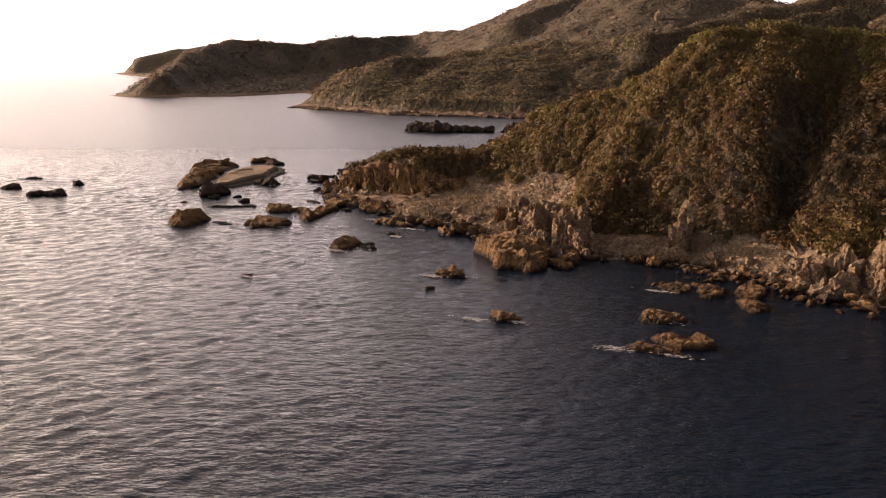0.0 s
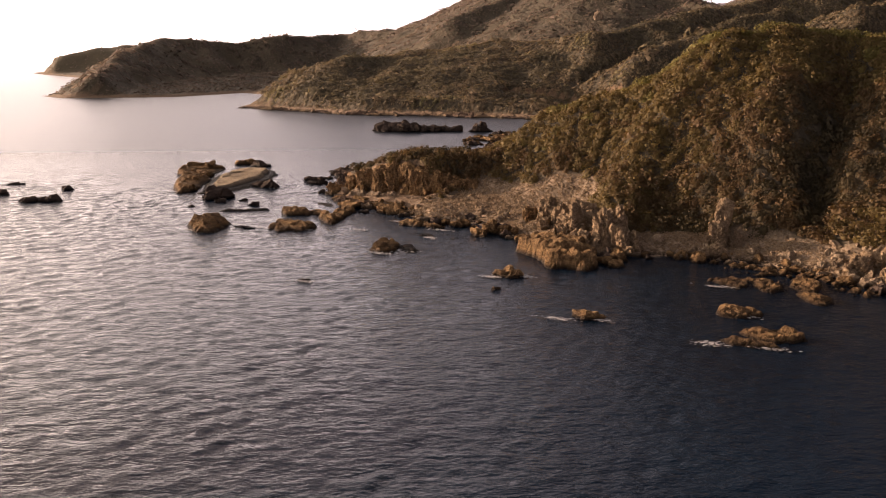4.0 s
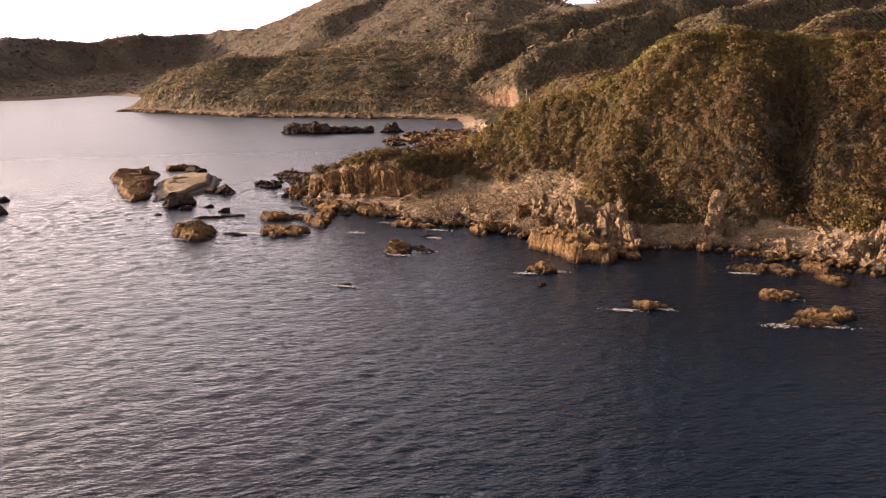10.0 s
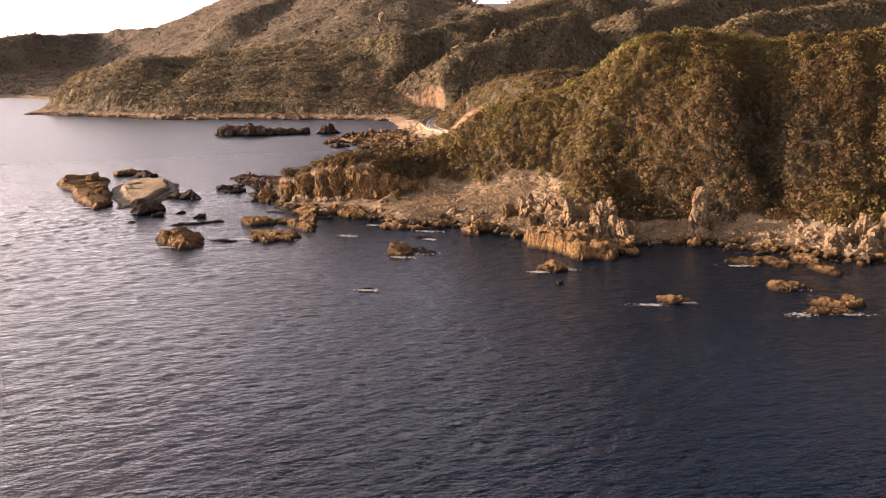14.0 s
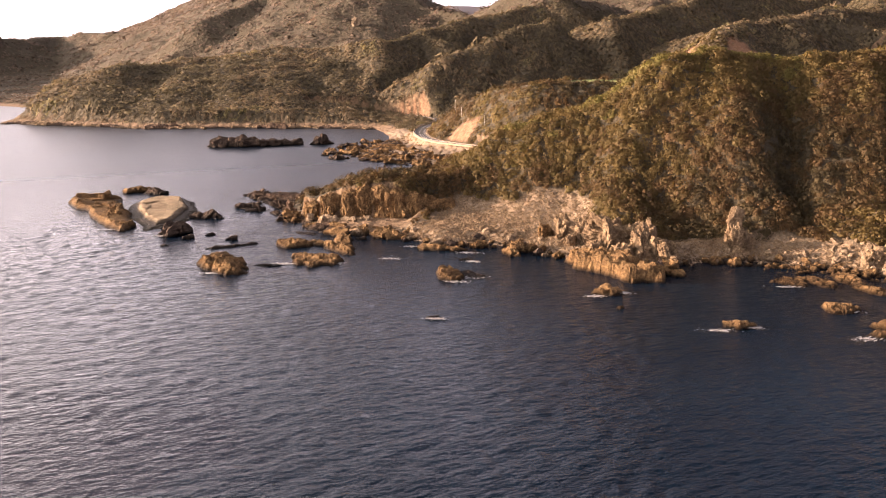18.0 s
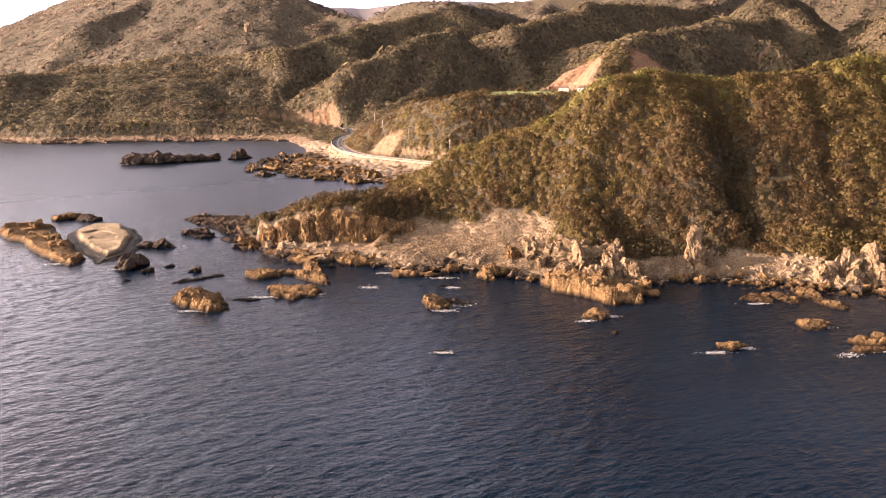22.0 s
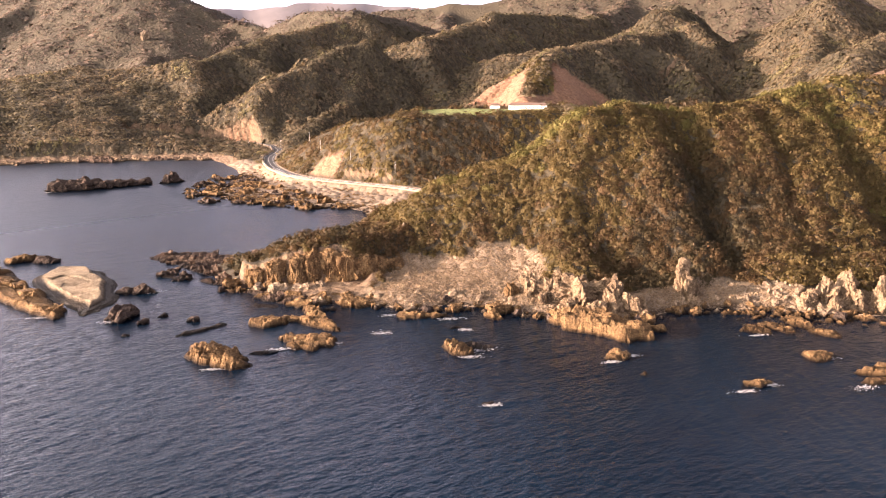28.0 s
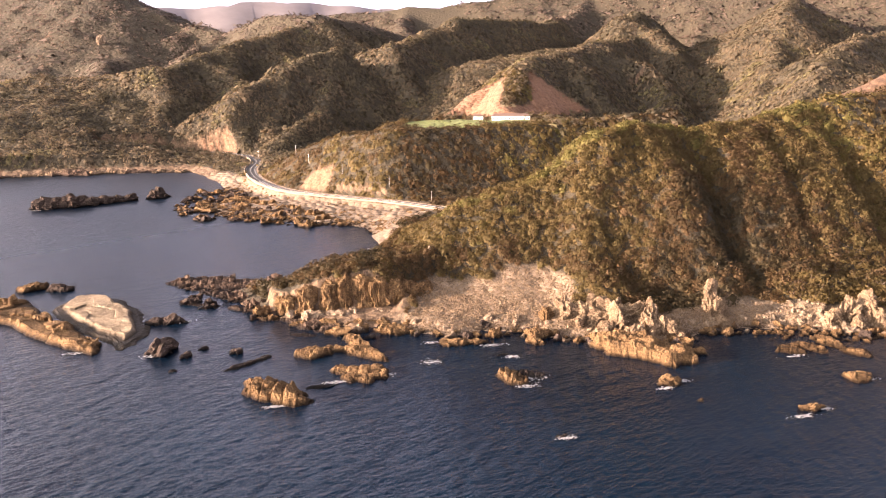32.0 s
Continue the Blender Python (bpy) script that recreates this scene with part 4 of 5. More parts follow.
def ledge_rock(name, label, outline, top, seed, mat, group="", strike=-50, bed=2.4, rim=1.6, gaps=0.0, step=0.5, rugged=1.0, soften=0):
    """A rock of tilted beds: saw-toothed ledges along the strike, cut by cross joints, steep to the sea."""
    rs = np.random.RandomState(seed)
    o_ = np.array(outline, float)
    c_, lo, hi = o_.mean(0), o_.min(0) - 3, o_.max(0) + 3
    size_ = float(np.min(hi - lo))
    x_, y_ = np.meshgrid(np.arange(lo[0], hi[0], step), np.arange(lo[1], hi[1], step), indexing="ij")
    x_, y_ = x_ + 0.5 * step * (rs.rand(*x_.shape) - 0.5), y_ + 0.5 * step * (rs.rand(*x_.shape) - 0.5)
    line_ = [tuple(v_) for v_ in smooth_line(list(outline) + [outline[0]], 2.0)]
    sd, _ = seg_dist(x_, y_, line_)
    sd = np.where(inside(x_, y_, line_[:-1]), sd, -sd)
    sd = sd + min(3.5, 0.16 * size_) * fbm(x_ / 4 + seed, y_ / 4, 4, 1) * 1.6
    a_ = radians(strike)
    along = (x_ - c_[0]) * math.cos(a_) + (y_ - c_[1]) * math.sin(a_) + 2.0 * fbm(x_ / 7, y_ / 7 + seed, 3, 3)
    across_ = -(x_ - c_[0]) * math.sin(a_) + (y_ - c_[1]) * math.cos(a_) + 2.4 * fbm(x_ / 9 + seed, y_ / 9, 3, 2)
    k1 = np.floor(across_ / bed).astype(int)
    t1_ = across_ / bed - k1
    k2 = np.floor(along / (bed * 1.7) + 0.5 * (k1 % 2) + 0.37 * k1).astype(int)
    t2_ = along / (bed * 1.7) + 0.5 * (k1 % 2) + 0.37 * k1 - k2
    rise = rs.rand(97)[(k1 * 7 + k2 * 13) % 97]
    beds_ = rs.rand(61)[(k1 + 300) % 61]
    dome = np.clip(sd / (0.5 * size_), 0, 1) ** 0.5
    part_ = min(top, 5.5)
    h_ = top * (0.5 + 0.4 * dome) + part_ * (0.32 * beds_ + 0.3 * rise - 0.24)
    h_ = h_ + rugged * min(bed, top) * 0.3 * (t1_ - 0.6)
    crack = np.minimum(np.minimum(t1_, 1 - t1_) * bed, np.minimum(t2_, 1 - t2_) * bed * 1.7)
    h_ = h_ - rugged * 0.26 * min(top, 4) * np.clip(1 - crack / 0.55, 0, 1)
    h_ = h_ + rugged * (0.14 * part_ + 0.1) * (3.0 * fbm(x_ / 3, y_ / 3 + seed, 3, 4) - 1.6 * np.abs(fbm(x_ / 1.6, y_ / 1.6, 2, 5)))
    for _ in range(soften):
        h_[1:-1, 1:-1] = (2 * h_[1:-1, 1:-1] + h_[:-2, 1:-1] + h_[2:, 1:-1] + h_[1:-1, :-2] + h_[1:-1, 2:]) / 6
    if gaps:
        h_ = h_ - gaps * top * np.clip(2.5 * fbm(x_ / 8 + 3 * seed, y_ / 8, 3, 0) + 0.2, 0, 1.5)
    t_ = np.clip(sd / rim, 0, 1)
    # broken steps down to the sea
    drop = np.floor(t_ * 3.0 + 0.8 * (rise - 0.5)) / 3.0
    h_ = np.where(sd > 0, h_ * (0.55 * np.clip(drop, 0.12, 1) + 0.45 * t_ ** 0.7) - 0.25 * (1 - t_), sd * 1.3 - 0.25)
    ii = np.arange(x_.size).reshape(x_.shape)
    q_ = np.stack([ii[:-1, :-1], ii[1:, :-1], ii[1:, 1:], ii[:-1, 1:]], -1).reshape(-1, 4)
    q_ = q_[h_.ravel()[q_].max(1) > -1.3]
    used = np.unique(q_)
    back = np.zeros(x_.size, int)
    back[used] = np.arange(len(used))
    v_ = np.stack([x_ - c_[0], y_ - c_[1], np.maximum(h_, -1.8)], -1).reshape(-1, 3)[used]
    ob = new(name, mesh_from(name, v_, back[q_], mat))
    ob.location = (c_[0], c_[1], 0)
    return tagged(ob, label, "rock", group)


# the block in front of the pinnacles
ledge_rock("block_rock", "massive golden-brown rock block with a flat jointed top", [(16, 278), (10.5, 267), (12.5, 257), (15, 244), (21, 240), (27, 243), (33, 254), (32, 266), (25, 275)], 5.6, 440, ROCK_BROWN, strike=-62, bed=3.4, rim=1.3, rugged=0.9, step=0.4, soften=1)
ledge_rock("block_rock", "sharp golden-brown rock fin beside the block", [(20, 243), (24, 236.5), (29, 241), (31, 249), (26, 250)], 4.2, 441, ROCK_BROWN, strike=-62, bed=2.4, rim=0.9, step=0.4)
# golden rocks in the sea off the scree
ledge_rock("sea_rock", "craggy golden-brown sea rock with deep clefts and a wet foot", [(-103, 325), (-101, 312), (-96, 304), (-90, 304), (-87, 311), (-87, 322), (-93, 331), (-98, 330)], 3.9, 451, ROCK_BROWN, "sea rocks", strike=48, bed=4.2, rim=2.8, rugged=1.2, step=0.4)
ledge_rock("sea_rock", "curved golden-brown reef rock enclosing a tide pool", [(-70, 342), (-68, 334), (-57, 334), (-56, 326), (-54, 318), (-50, 314), (-46, 321), (-42, 336), (-43, 346), (-48, 344), (-51, 335), (-55, 339), (-61, 342)], 2.8, 452, ROCK_BROWN, "sea rocks", strike=-50, bed=2.6, rim=1.4, step=0.4)
ledge_rock("sea_rock", "long golden-brown sea rock with a raised end", [(-70, 321), (-71, 310), (-66, 303), (-56, 306), (-56, 312), (-61, 316), (-65, 322)], 2.2, 453, ROCK_BROWN, "sea rocks", strike=-35, bed=2.4, rim=1.2, step=0.4)
ledge_rock("sea_rock", "low dark strip of reef rock awash in the sea", [(-97, 346), (-88, 344.5), (-77, 346), (-77, 349), (-88, 348.5)], 1.0, 454, ROCK_DARK, "sea rocks", strike=5, bed=1.5, rim=1.0, step=0.4)
ledge_rock("sea_rock", "golden-brown sea rock trailing foam from a low dark tail", [(-34, 279), (-36.5, 270), (-32, 266), (-28, 269), (-27, 277), (-30, 281)], 2.4, 455, ROCK_BROWN, "sea rocks", strike=40, bed=2.4, rim=1.3, step=0.35)
ledge_rock("sea_rock", "low dark tail of reef beside the golden rock", [(-28, 271), (-25, 265), (-21, 268), (-23, 276), (-27, 276)], 0.9, 456, ROCK_DARK, "sea rocks", strike=40, bed=1.8, rim=1.0, step=0.4)
# tilted slabs awash off the shingle
SLABS = [([(56, 224), (60, 214), (66, 220), (63, 226)], 1.2), ([(66, 225), (65.5, 214), (67, 209.5), (74, 216), (72, 223)], 1.5), ([(78, 222), (75, 215), (75.5, 207), (83, 214), (84, 222)], 1.7), ([(73, 209), (72.5, 203), (74, 197), (80, 202), (78, 208)], 1.6),
         ([(49, 199), (45, 194), (48, 189.5), (55, 191), (56, 196.5)], 1.7), ([(43, 181), (46, 176), (51, 170), (58, 173), (52, 178)], 2.2), ([(38, 175), (43, 169), (50, 166), (50, 170), (43, 175)], 1.2)]
for i, (line_, top) in enumerate(SLABS):
    ledge_rock("slab_reef", "low golden-brown tilted slab of reef awash by the shore", line_, top, 460 + i, ROCK_BROWN, "slab reefs", strike=-58, bed=1.9, rim=0.8, step=0.35)
# ledges of the reef that runs out from the headland
REEF_LEDGES = [([(-58, 468), (-54, 449), (-51, 428), (-43, 420), (-35, 430), (-28, 456), (-37, 462), (-48, 467)], 2.6, 0.5), ([(-51, 426), (-49, 408), (-42, 396), (-33, 400), (-32, 412), (-38, 424)], 3.0, 0.3), ([(-68, 430), (-60, 414), (-55, 414), (-58, 424)], 1.0, 0.4),
               ([(-58, 412), (-51, 391), (-47, 378), (-38, 383), (-43, 398), (-52, 410)], 2.2, 0.5), ([(-50, 380), (-49, 358), (-38, 352), (-30, 354), (-30, 365), (-36, 382), (-44, 385)], 2.8, 0.3), ([(-60, 365), (-57, 357), (-51, 354.5), (-52.5, 361.5)], 0.9, 0.2),
               ([(-32, 356), (-26, 347), (-16, 345), (-10, 352), (-16, 359), (-26, 363)], 2.6, 0.2), ([(-42, 440), (-30, 448), (-20, 438), (-22, 424), (-34, 424)], 2.6, 0.4)]
for i, (line_, top, gaps) in enumerate(REEF_LEDGES):
    ledge_rock("reef_ledge", "jagged brown ledges of reef rock off the headland", line_, 0.72 * top, 480 + i, ROCK_REEF, "reef ledges", strike=-22, bed=2.0, rim=1.3, gaps=1.3 * gaps)
# long islet in the bay
for i, (x, y, a, b_, h, yaw) in enumerate([(-8, 703, 44, 16, 6.5, -12), (18, 699, 34, 13, 5.2, -8), (36, 697, 15, 9, 3.6, 0), (53, 694, 19, 14, 5.2, -10)]):
    rock("islet_rock", "long dark rocky islet lying across the bay", "rock", 450 + i, x, y, -0.4, a, b_, h, yaw, ROCK_DARK, "islet rocks", sub=5, beds=0.4, rough=1.3)

# pinnacles and crags on the shore: x, y, length, width, height of the top, yaw
CRAGS = [(22, 302, 8, 8, 9, 20), (26, 297, 11, 9, 12, 60), (29, 288, 13, 9, 13.5, 48), (33, 276, 14, 10, 14, 44), (38, 266, 13, 9, 13, 40), (42, 260, 10, 9, 9.5, 60), (24, 289, 8, 7, 7, 0), (26, 278, 9, 7, 7, 30), (30, 267, 9, 7, 6.5, -40), (37, 280, 9, 8, 14, 15), (35, 290, 9, 8, 13, 75), (44, 270, 9, 8, 13, 5), (46, 259, 6, 6, 7, 30),
         (74, 261, 7, 6.5, 16, 0), (71, 256.5, 8, 6.5, 11, 40), (77, 256, 7, 6, 8.5, 80), (68.5, 251.5, 7, 6, 5.5, 10), (105, 219, 13, 10, 12, 30), (111, 212, 12, 10, 14.5, 60), (102, 212, 9, 7, 7, 0), (118, 203, 12, 11, 13, 20), (98, 221, 8, 7, 7, 20)]
rock("crag_wall", "long pale fissured crag between scree and shingle", "rock", 465, 37, 281, 0.0, 42, 12, 9.5, -66, ROCK_CRAG, sub=5, cuts=20, rough=1.7, square=0.3, upright=0.5)
cx, cy = np.array([c_[0] for c_ in CRAGS], float), np.array([c_[1] for c_ in CRAGS], float)
for i, ((x, y, a, b_, top, yaw), gz) in enumerate(zip(CRAGS, land(cx, cy)[0])):
    z = min(max(0.0, float(gz) - 2.5), top - 3)
    rock("rock_pinnacle", "pale fissured rock crag at the edge of the shingle", "rock", 470 + i, x, y, z, a, b_, top - z, yaw, ROCK_BROWN if i == 0 else ROCK_CRAG, "shore crags", sub=5, cuts=20, rough=1.0, square=0.4, upright=0.15)

# buttresses of the headland cliff, and the ledges at its foot
for i, (x, y, a, b_, top, yaw) in enumerate([(-43, 386, 9, 7, 7.5, -50), (-38, 379.5, 9, 7, 11, -45), (-30.5, 373, 9, 7, 13.5, -38), (-25, 369.5, 8, 7, 14.5, -35), (-19.5, 366, 9, 7, 15, -32), (-14, 362, 9, 8, 14.5, -45), (-7.5, 359, 9, 6, 12.5, -20), (-1, 357, 9, 6, 11, -20), (5, 355.5, 8, 6, 10, -15)]):
    rock("cliff_buttress", "brown fissured cliff buttress below the scrub of the headland", "rock", 520 + i, x, y, -0.5, a, b_, top + 1.0, yaw, ROCK_BROWN, "headland buttresses", sub=5, cuts=16, rough=1.0, square=0.6, upright=0.9, wear=0.06)
for i, (x, y, a, b_, top, yaw) in enumerate([(-46, 379, 11, 6, 3, -50), (-40, 371, 12, 7, 3.6, -40), (-33, 366, 12, 6, 3.4, -35), (-26, 361, 12, 6, 3.6, -35), (-19, 357, 11, 6, 3.2, -30), (-12, 354, 10, 5, 2.6, -20), (-47, 369, 12, 6, 2.2, -40), (-40, 361, 12, 6, 2.4, -40), (-32, 354, 12, 6, 2.4, -35), (-24, 350, 11, 5, 2.2, -30), (-52, 384, 10, 6, 2.4, -50), (-50, 392, 11, 7, 3.4, -20)]):
    rock("foot_ledge", "bleached ledge rock at the foot of the headland cliff" if i < 6 else "brown ledge rock at the foot of the headland cliff", "rock", 1400 + i, x, y, -0.4, a, b_, top, yaw, ROCK_PALE if i < 6 else ROCK_BROWN, "headland ledges", sub=4, cuts=16, rough=1.4, square=0.3)

# reef off the headland
rs = np.random.RandomState(11)
REEF = [(-64, 430), (-54, 466), (-30, 456), (-16, 424), (-40, 396), (-46, 350), (-54, 352), (-58, 396)]
px, py = -64 + 48 * rs.rand(400), 348 + 118 * rs.rand(400)
ok = inside(px, py, REEF)
px, py = px[ok][:34], py[ok][:34]
for i, (x, y, gz) in enumerate(zip(px, py, land(px, py)[0])):
    s_ = 2 + 3.5 * rs.rand()
    rock("reef_rock", "jagged brown reef rock off the headland", "rock", 540 + i, x, y, max(-0.3, gz - 0.6), s_ * 1.5, s_ * 0.75, 1.0 + 3.4 * rs.rand() ** 2, -45 + 40 * rs.rand(), (ROCK_REEF, ROCK_DARK)[i % 2], "reef rocks", sub=4, rough=1.9, cuts=16)

# ledge rocks at the water's edge
EDGE = smooth_line([(-40, 352), (-24, 346), (-22, 332), (-14, 318), (0, 313), (9, 302), (11, 291), (18, 281), (21, 266), (36, 255), (56, 253), (72, 245), (85, 230), (92, 216), (106, 203)], 1.6)
for i in range(0, len(EDGE), 2):
    x, y = EDGE[i] + rs.normal(0, 2.2, 2) + (-0.8, -1.2)
    s_ = 1.8 + 4.2 * rs.rand() ** 1.6
    rock("ledge_rock", "rugged brown ledge rock at the water's edge", "rock", 1000 + i, x, y, -0.2, s_ * 1.5, s_, 0.5 + 0.42 * s_, -45 + 70 * rs.rand(), (ROCK_BROWN, ROCK_BROWN, ROCK_PALE, ROCK_DARK)[i // 2 % 4], "shore ledge rocks", sub=3, rough=1.1, cuts=14)

# wave-cut reef in the bay below the road
BAY_REEF = [(47, 650), (85, 697), (108, 697), (110, 668), (94, 615), (98, 560), (99, 535), (88, 514), (68, 532), (58, 562), (42, 578), (29, 596), (36, 628)]
px, py = 28 + 84 * rs.rand(1200), 512 + 186 * rs.rand(1200)
ok = inside(px, py, BAY_REEF)
px, py = px[ok][:300], py[ok][:300]
for i, (x, y, z) in enumerate(zip(px, py, land(px, py)[0])):
    s_ = 1.9 + 5.5 * rs.rand() ** 2.2
    rock("reef_rock", ("low dark jagged reef rock at the edge of the bay", "low brown jagged reef rock at the edge of the bay")[i % 3 > 0], "rock", 640 + i, x, y, max(-0.3, z - 0.4), s_ * 1.6, s_, 0.6 + 0.24 * s_ + 0.6 * rs.rand(), -50 + 60 * rs.rand(), (ROCK_DARK, ROCK_BROWN, ROCK_BROWN)[i % 3], "bay reef rocks", sub=3, rough=1.6, cuts=14)

# low cliffs and ledges along the farther shore of the bay
FAR_EDGE = smooth_line([(150, 815), (112, 836), (52, 870), (-42, 906), (-100, 958), (-160, 1020), (-186, 1046)], 6.5)
for i in range(0, len(FAR_EDGE) - 5, 4):
    run = FAR_EDGE[i + 5] - FAR_EDGE[i]
    out_ = np.array([run[1], -run[0]]) / np.linalg.norm(run) * -1.0
    wide_ = 9 + 9 * rs.rand()
    line_ = [tuple(FAR_EDGE[i + k_] + out_ * wide_ * (0.4 + 0.8 * rs.rand())) for k_ in (0, 1, 2, 3, 4, 5)] + [tuple(FAR_EDGE[i + k_] - out_ * 10) for k_ in (5, 3, 0)]
    ledge_rock("far_shore_ledge", "pale brown rock ledges on the farther shore of the bay", line_, 2.0 + 2.6 * rs.rand(), 1300 + i, (ROCK_CRAG, ROCK_REEF)[i // 4 % 2], "far shore ledges", strike=-20, bed=4.5, rim=3.0, gaps=0.5, step=0.9)

# boulders along the shore, and rubble between them
BOULDERS = {m_.name: [rock_mesh(740 + k_, 2.0, 1.6, 0.9, m_, sub=3, cuts=14, rough=0.6) for k_ in range(6)] for m_ in (ROCK_PALE, ROCK_BROWN)}
px, py = -30 + 150 * rs.rand(9000), 196 + 150 * rs.rand(9000)
gz, dd = land(px, py)[:2]
ok = (dd > -4.5) & (dd < 11) & (rs.rand(9000) < np.exp(-np.abs(dd - 1) / 5)) & (px > -26)
for i, (x, y, z, d_) in enumerate(list(zip(px[ok], py[ok], gz[ok], dd[ok]))[:150]):
    s_ = 0.5 + 1.3 * rs.rand() ** 2
    pale = d_ > 2 + 2 * rs.rand()
    o = new("boulder", BOULDERS[(ROCK_PALE if pale else ROCK_BROWN).name][i % 6])
    o.matrix_basis = Matrix.LocRotScale((x, y, max(-0.2, z) + 0.1 * s_), Euler((0.3 * rs.rand(), 0.3 * rs.rand(), 6.3 * rs.rand())), (s_ * 1.2, s_, s_ * (0.8 + 0.5 * rs.rand())))
    tagged(o, "pale rounded boulder on the shingle shore" if pale else "brown wet boulder at the water's edge", "boulder", "shore boulders")

px, py = np.concatenate([84 + 24 * rs.rand(400), 10 + 26 * rs.rand(160)]), np.concatenate([205 + 36 * rs.rand(400), 296 + 26 * rs.rand(160)])
gz, dd = land(px, py)[:2]
ok = (dd > 2) & (gz < 9)
for i, (x, y, z) in enumerate(list(zip(px[ok], py[ok], gz[ok]))[:60]):
    s_ = 0.7 + 1.3 * rs.rand() ** 2
    o = new("boulder", BOULDERS[ROCK_PALE.name][i % 6])
    o.matrix_basis = Matrix.LocRotScale((x, y, z + 0.05 * s_), Euler((0.5 * rs.rand(), 0.5 * rs.rand(), 6.3 * rs.rand())), (s_ * 1.1, s_ * 0.9, s_ * (0.8 + 0.5 * rs.rand())))
    tagged(o, "large pale fallen block below the wooded slope", "boulder", "fallen blocks")

px, py = 60 + 44 * rs.rand(900), 192 + 46 * rs.rand(900)
gz, dd = land(px, py)[:2]
ok = (dd > -13) & (dd < 1) & (rs.rand(900) < np.exp(dd / 6))
for i, (x, y) in enumerate(list(zip(px[ok], py[ok]))[:85]):
    s_ = 0.6 + 1.1 * rs.rand() ** 2
    o = new("boulder", BOULDERS[ROCK_BROWN.name][i % 6])
    o.matrix_basis = Matrix.LocRotScale((x, y, -0.1), Euler((0.4 * rs.rand(), 0.4 * rs.rand(), 6.3 * rs.rand())), (s_ * 1.4, s_, s_ * (0.6 + 0.5 * rs.rand())))
    tagged(o, "golden-brown boulder standing in the shallow water", "boulder", "boulders in the shallows")

px, py = -40 + 165 * rs.rand(90000), 196 + 160 * rs.rand(90000)
zz, dd, sh = land(px, py)[:3]
ok = (sh > 0.6) & (dd > 0.5)
px, py, zz, dd = px[ok][:22000], py[ok][:22000], zz[ok][:22000], dd[ok][:22000]
s_ = 0.2 + 0.6 * rs.rand(len(px)) ** 3
octv = np.array([(1, 0, 0), (-1, 0, 0), (0, 1, 0), (0, -1, 0), (0, 0, 1), (0, 0, -1)], float)
octf = np.array([(0, 2, 4), (2, 1, 4), (1, 3, 4), (3, 0, 4), (2, 0, 5), (1, 2, 5), (3, 1, 5), (0, 3, 5)])
pts = octv[None] * np.array([1.1, 1.0, 0.6]) * s_[:, None, None] * (0.75 + 0.5 * rs.rand(len(px), 6, 3)) + rs.normal(0, 0.12, (len(px), 6, 3)) * s_[:, None, None]
pts += np.stack([px, py, zz + 0.05 * s_], 1)[:, None]
ff = octf[None] + (np.arange(len(px)) * 6)[:, None, None]
tagged(new("rubble", mesh_from("rubble", pts.reshape(-1, 3), ff.reshape(-1, 3), ROCK_CRAG)), "pale broken stones covering the shore and scree", "rubble", kind="stuff")

px, py = 20 + 120 * rs.rand(9000), 480 + 220 * rs.rand(9000)
zz, dd, sh = land(px, py)[:3]
ok = (sh > 0.5) & (dd > -1) & (rs.rand(9000) < 0.12 + np.exp(-np.clip(dd, 0, 90) / 14))
px, py, zz = px[ok][:3200], py[ok][:3200], zz[ok][:3200]
s_ = 0.3 + 1.3 * rs.rand(len(px)) ** 3
pts = octv[None] * np.array([1.2, 1.0, 0.6]) * s_[:, None, None] * (0.6 + 0.8 * rs.rand(len(px), 6, 3)) + np.stack([px, py, np.maximum(zz, 0) + 0.15 * s_], 1)[:, None]
ff = octf[None] + (np.arange(len(px)) * 6)[:, None, None]
tagged(new("beach_stones", mesh_from("beach_stones", pts.reshape(-1, 3), ff.reshape(-1, 3), ROCK_BROWN)), "brown stones strewn over the sandy beach", "stones", kind="stuff")

# ---- coast road ----
ASPHALT = plain("asphalt", (0.07, 0.068, 0.066), 0.9, scale=0.6)
PAINT = plain("road_paint", (0.5, 0.49, 0.47), 0.7, scale=2)
CONCRETE = plain("concrete", (0.25, 0.185, 0.12), 0.9, scale=0.5)
EARTH = plain("bare_earth", (0.42, 0.28, 0.17), 0.95, vary=0.3, scale=0.4)
STEEL = plain("galvanised_steel", (0.3, 0.29, 0.27), 0.6, 0.3)


LINE = smooth_line(ROAD)
TAN = np.gradient(LINE, axis=0)
TAN /= np.linalg.norm(TAN, axis=1)[:, None]
LEFT = np.stack([-TAN[:, 1], TAN[:, 0]], 1)


def ribbon(name, profile, mat, first=0, last=None):
    """A strip along the road; profile: pairs of offset to the sea side and height."""
    L_, N_ = LINE[first:last], LEFT[first:last]
    rows__ = [np.concatenate([L_ + N_ * o_, np.full((len(L_), 1), h_)], 1) for o_, h_ in profile]
    v_ = np.stack(rows__, 1).reshape(-1, 3)
    k_, m_ = len(profile), len(L_)
    ii = np.arange(m_ * k_).reshape(m_, k_)
    return mesh_from(name, v_, np.stack([ii[:-1, :-1], ii[1:, :-1], ii[1:, 1:], ii[:-1, 1:]], -1).reshape(-1, 4), mat)


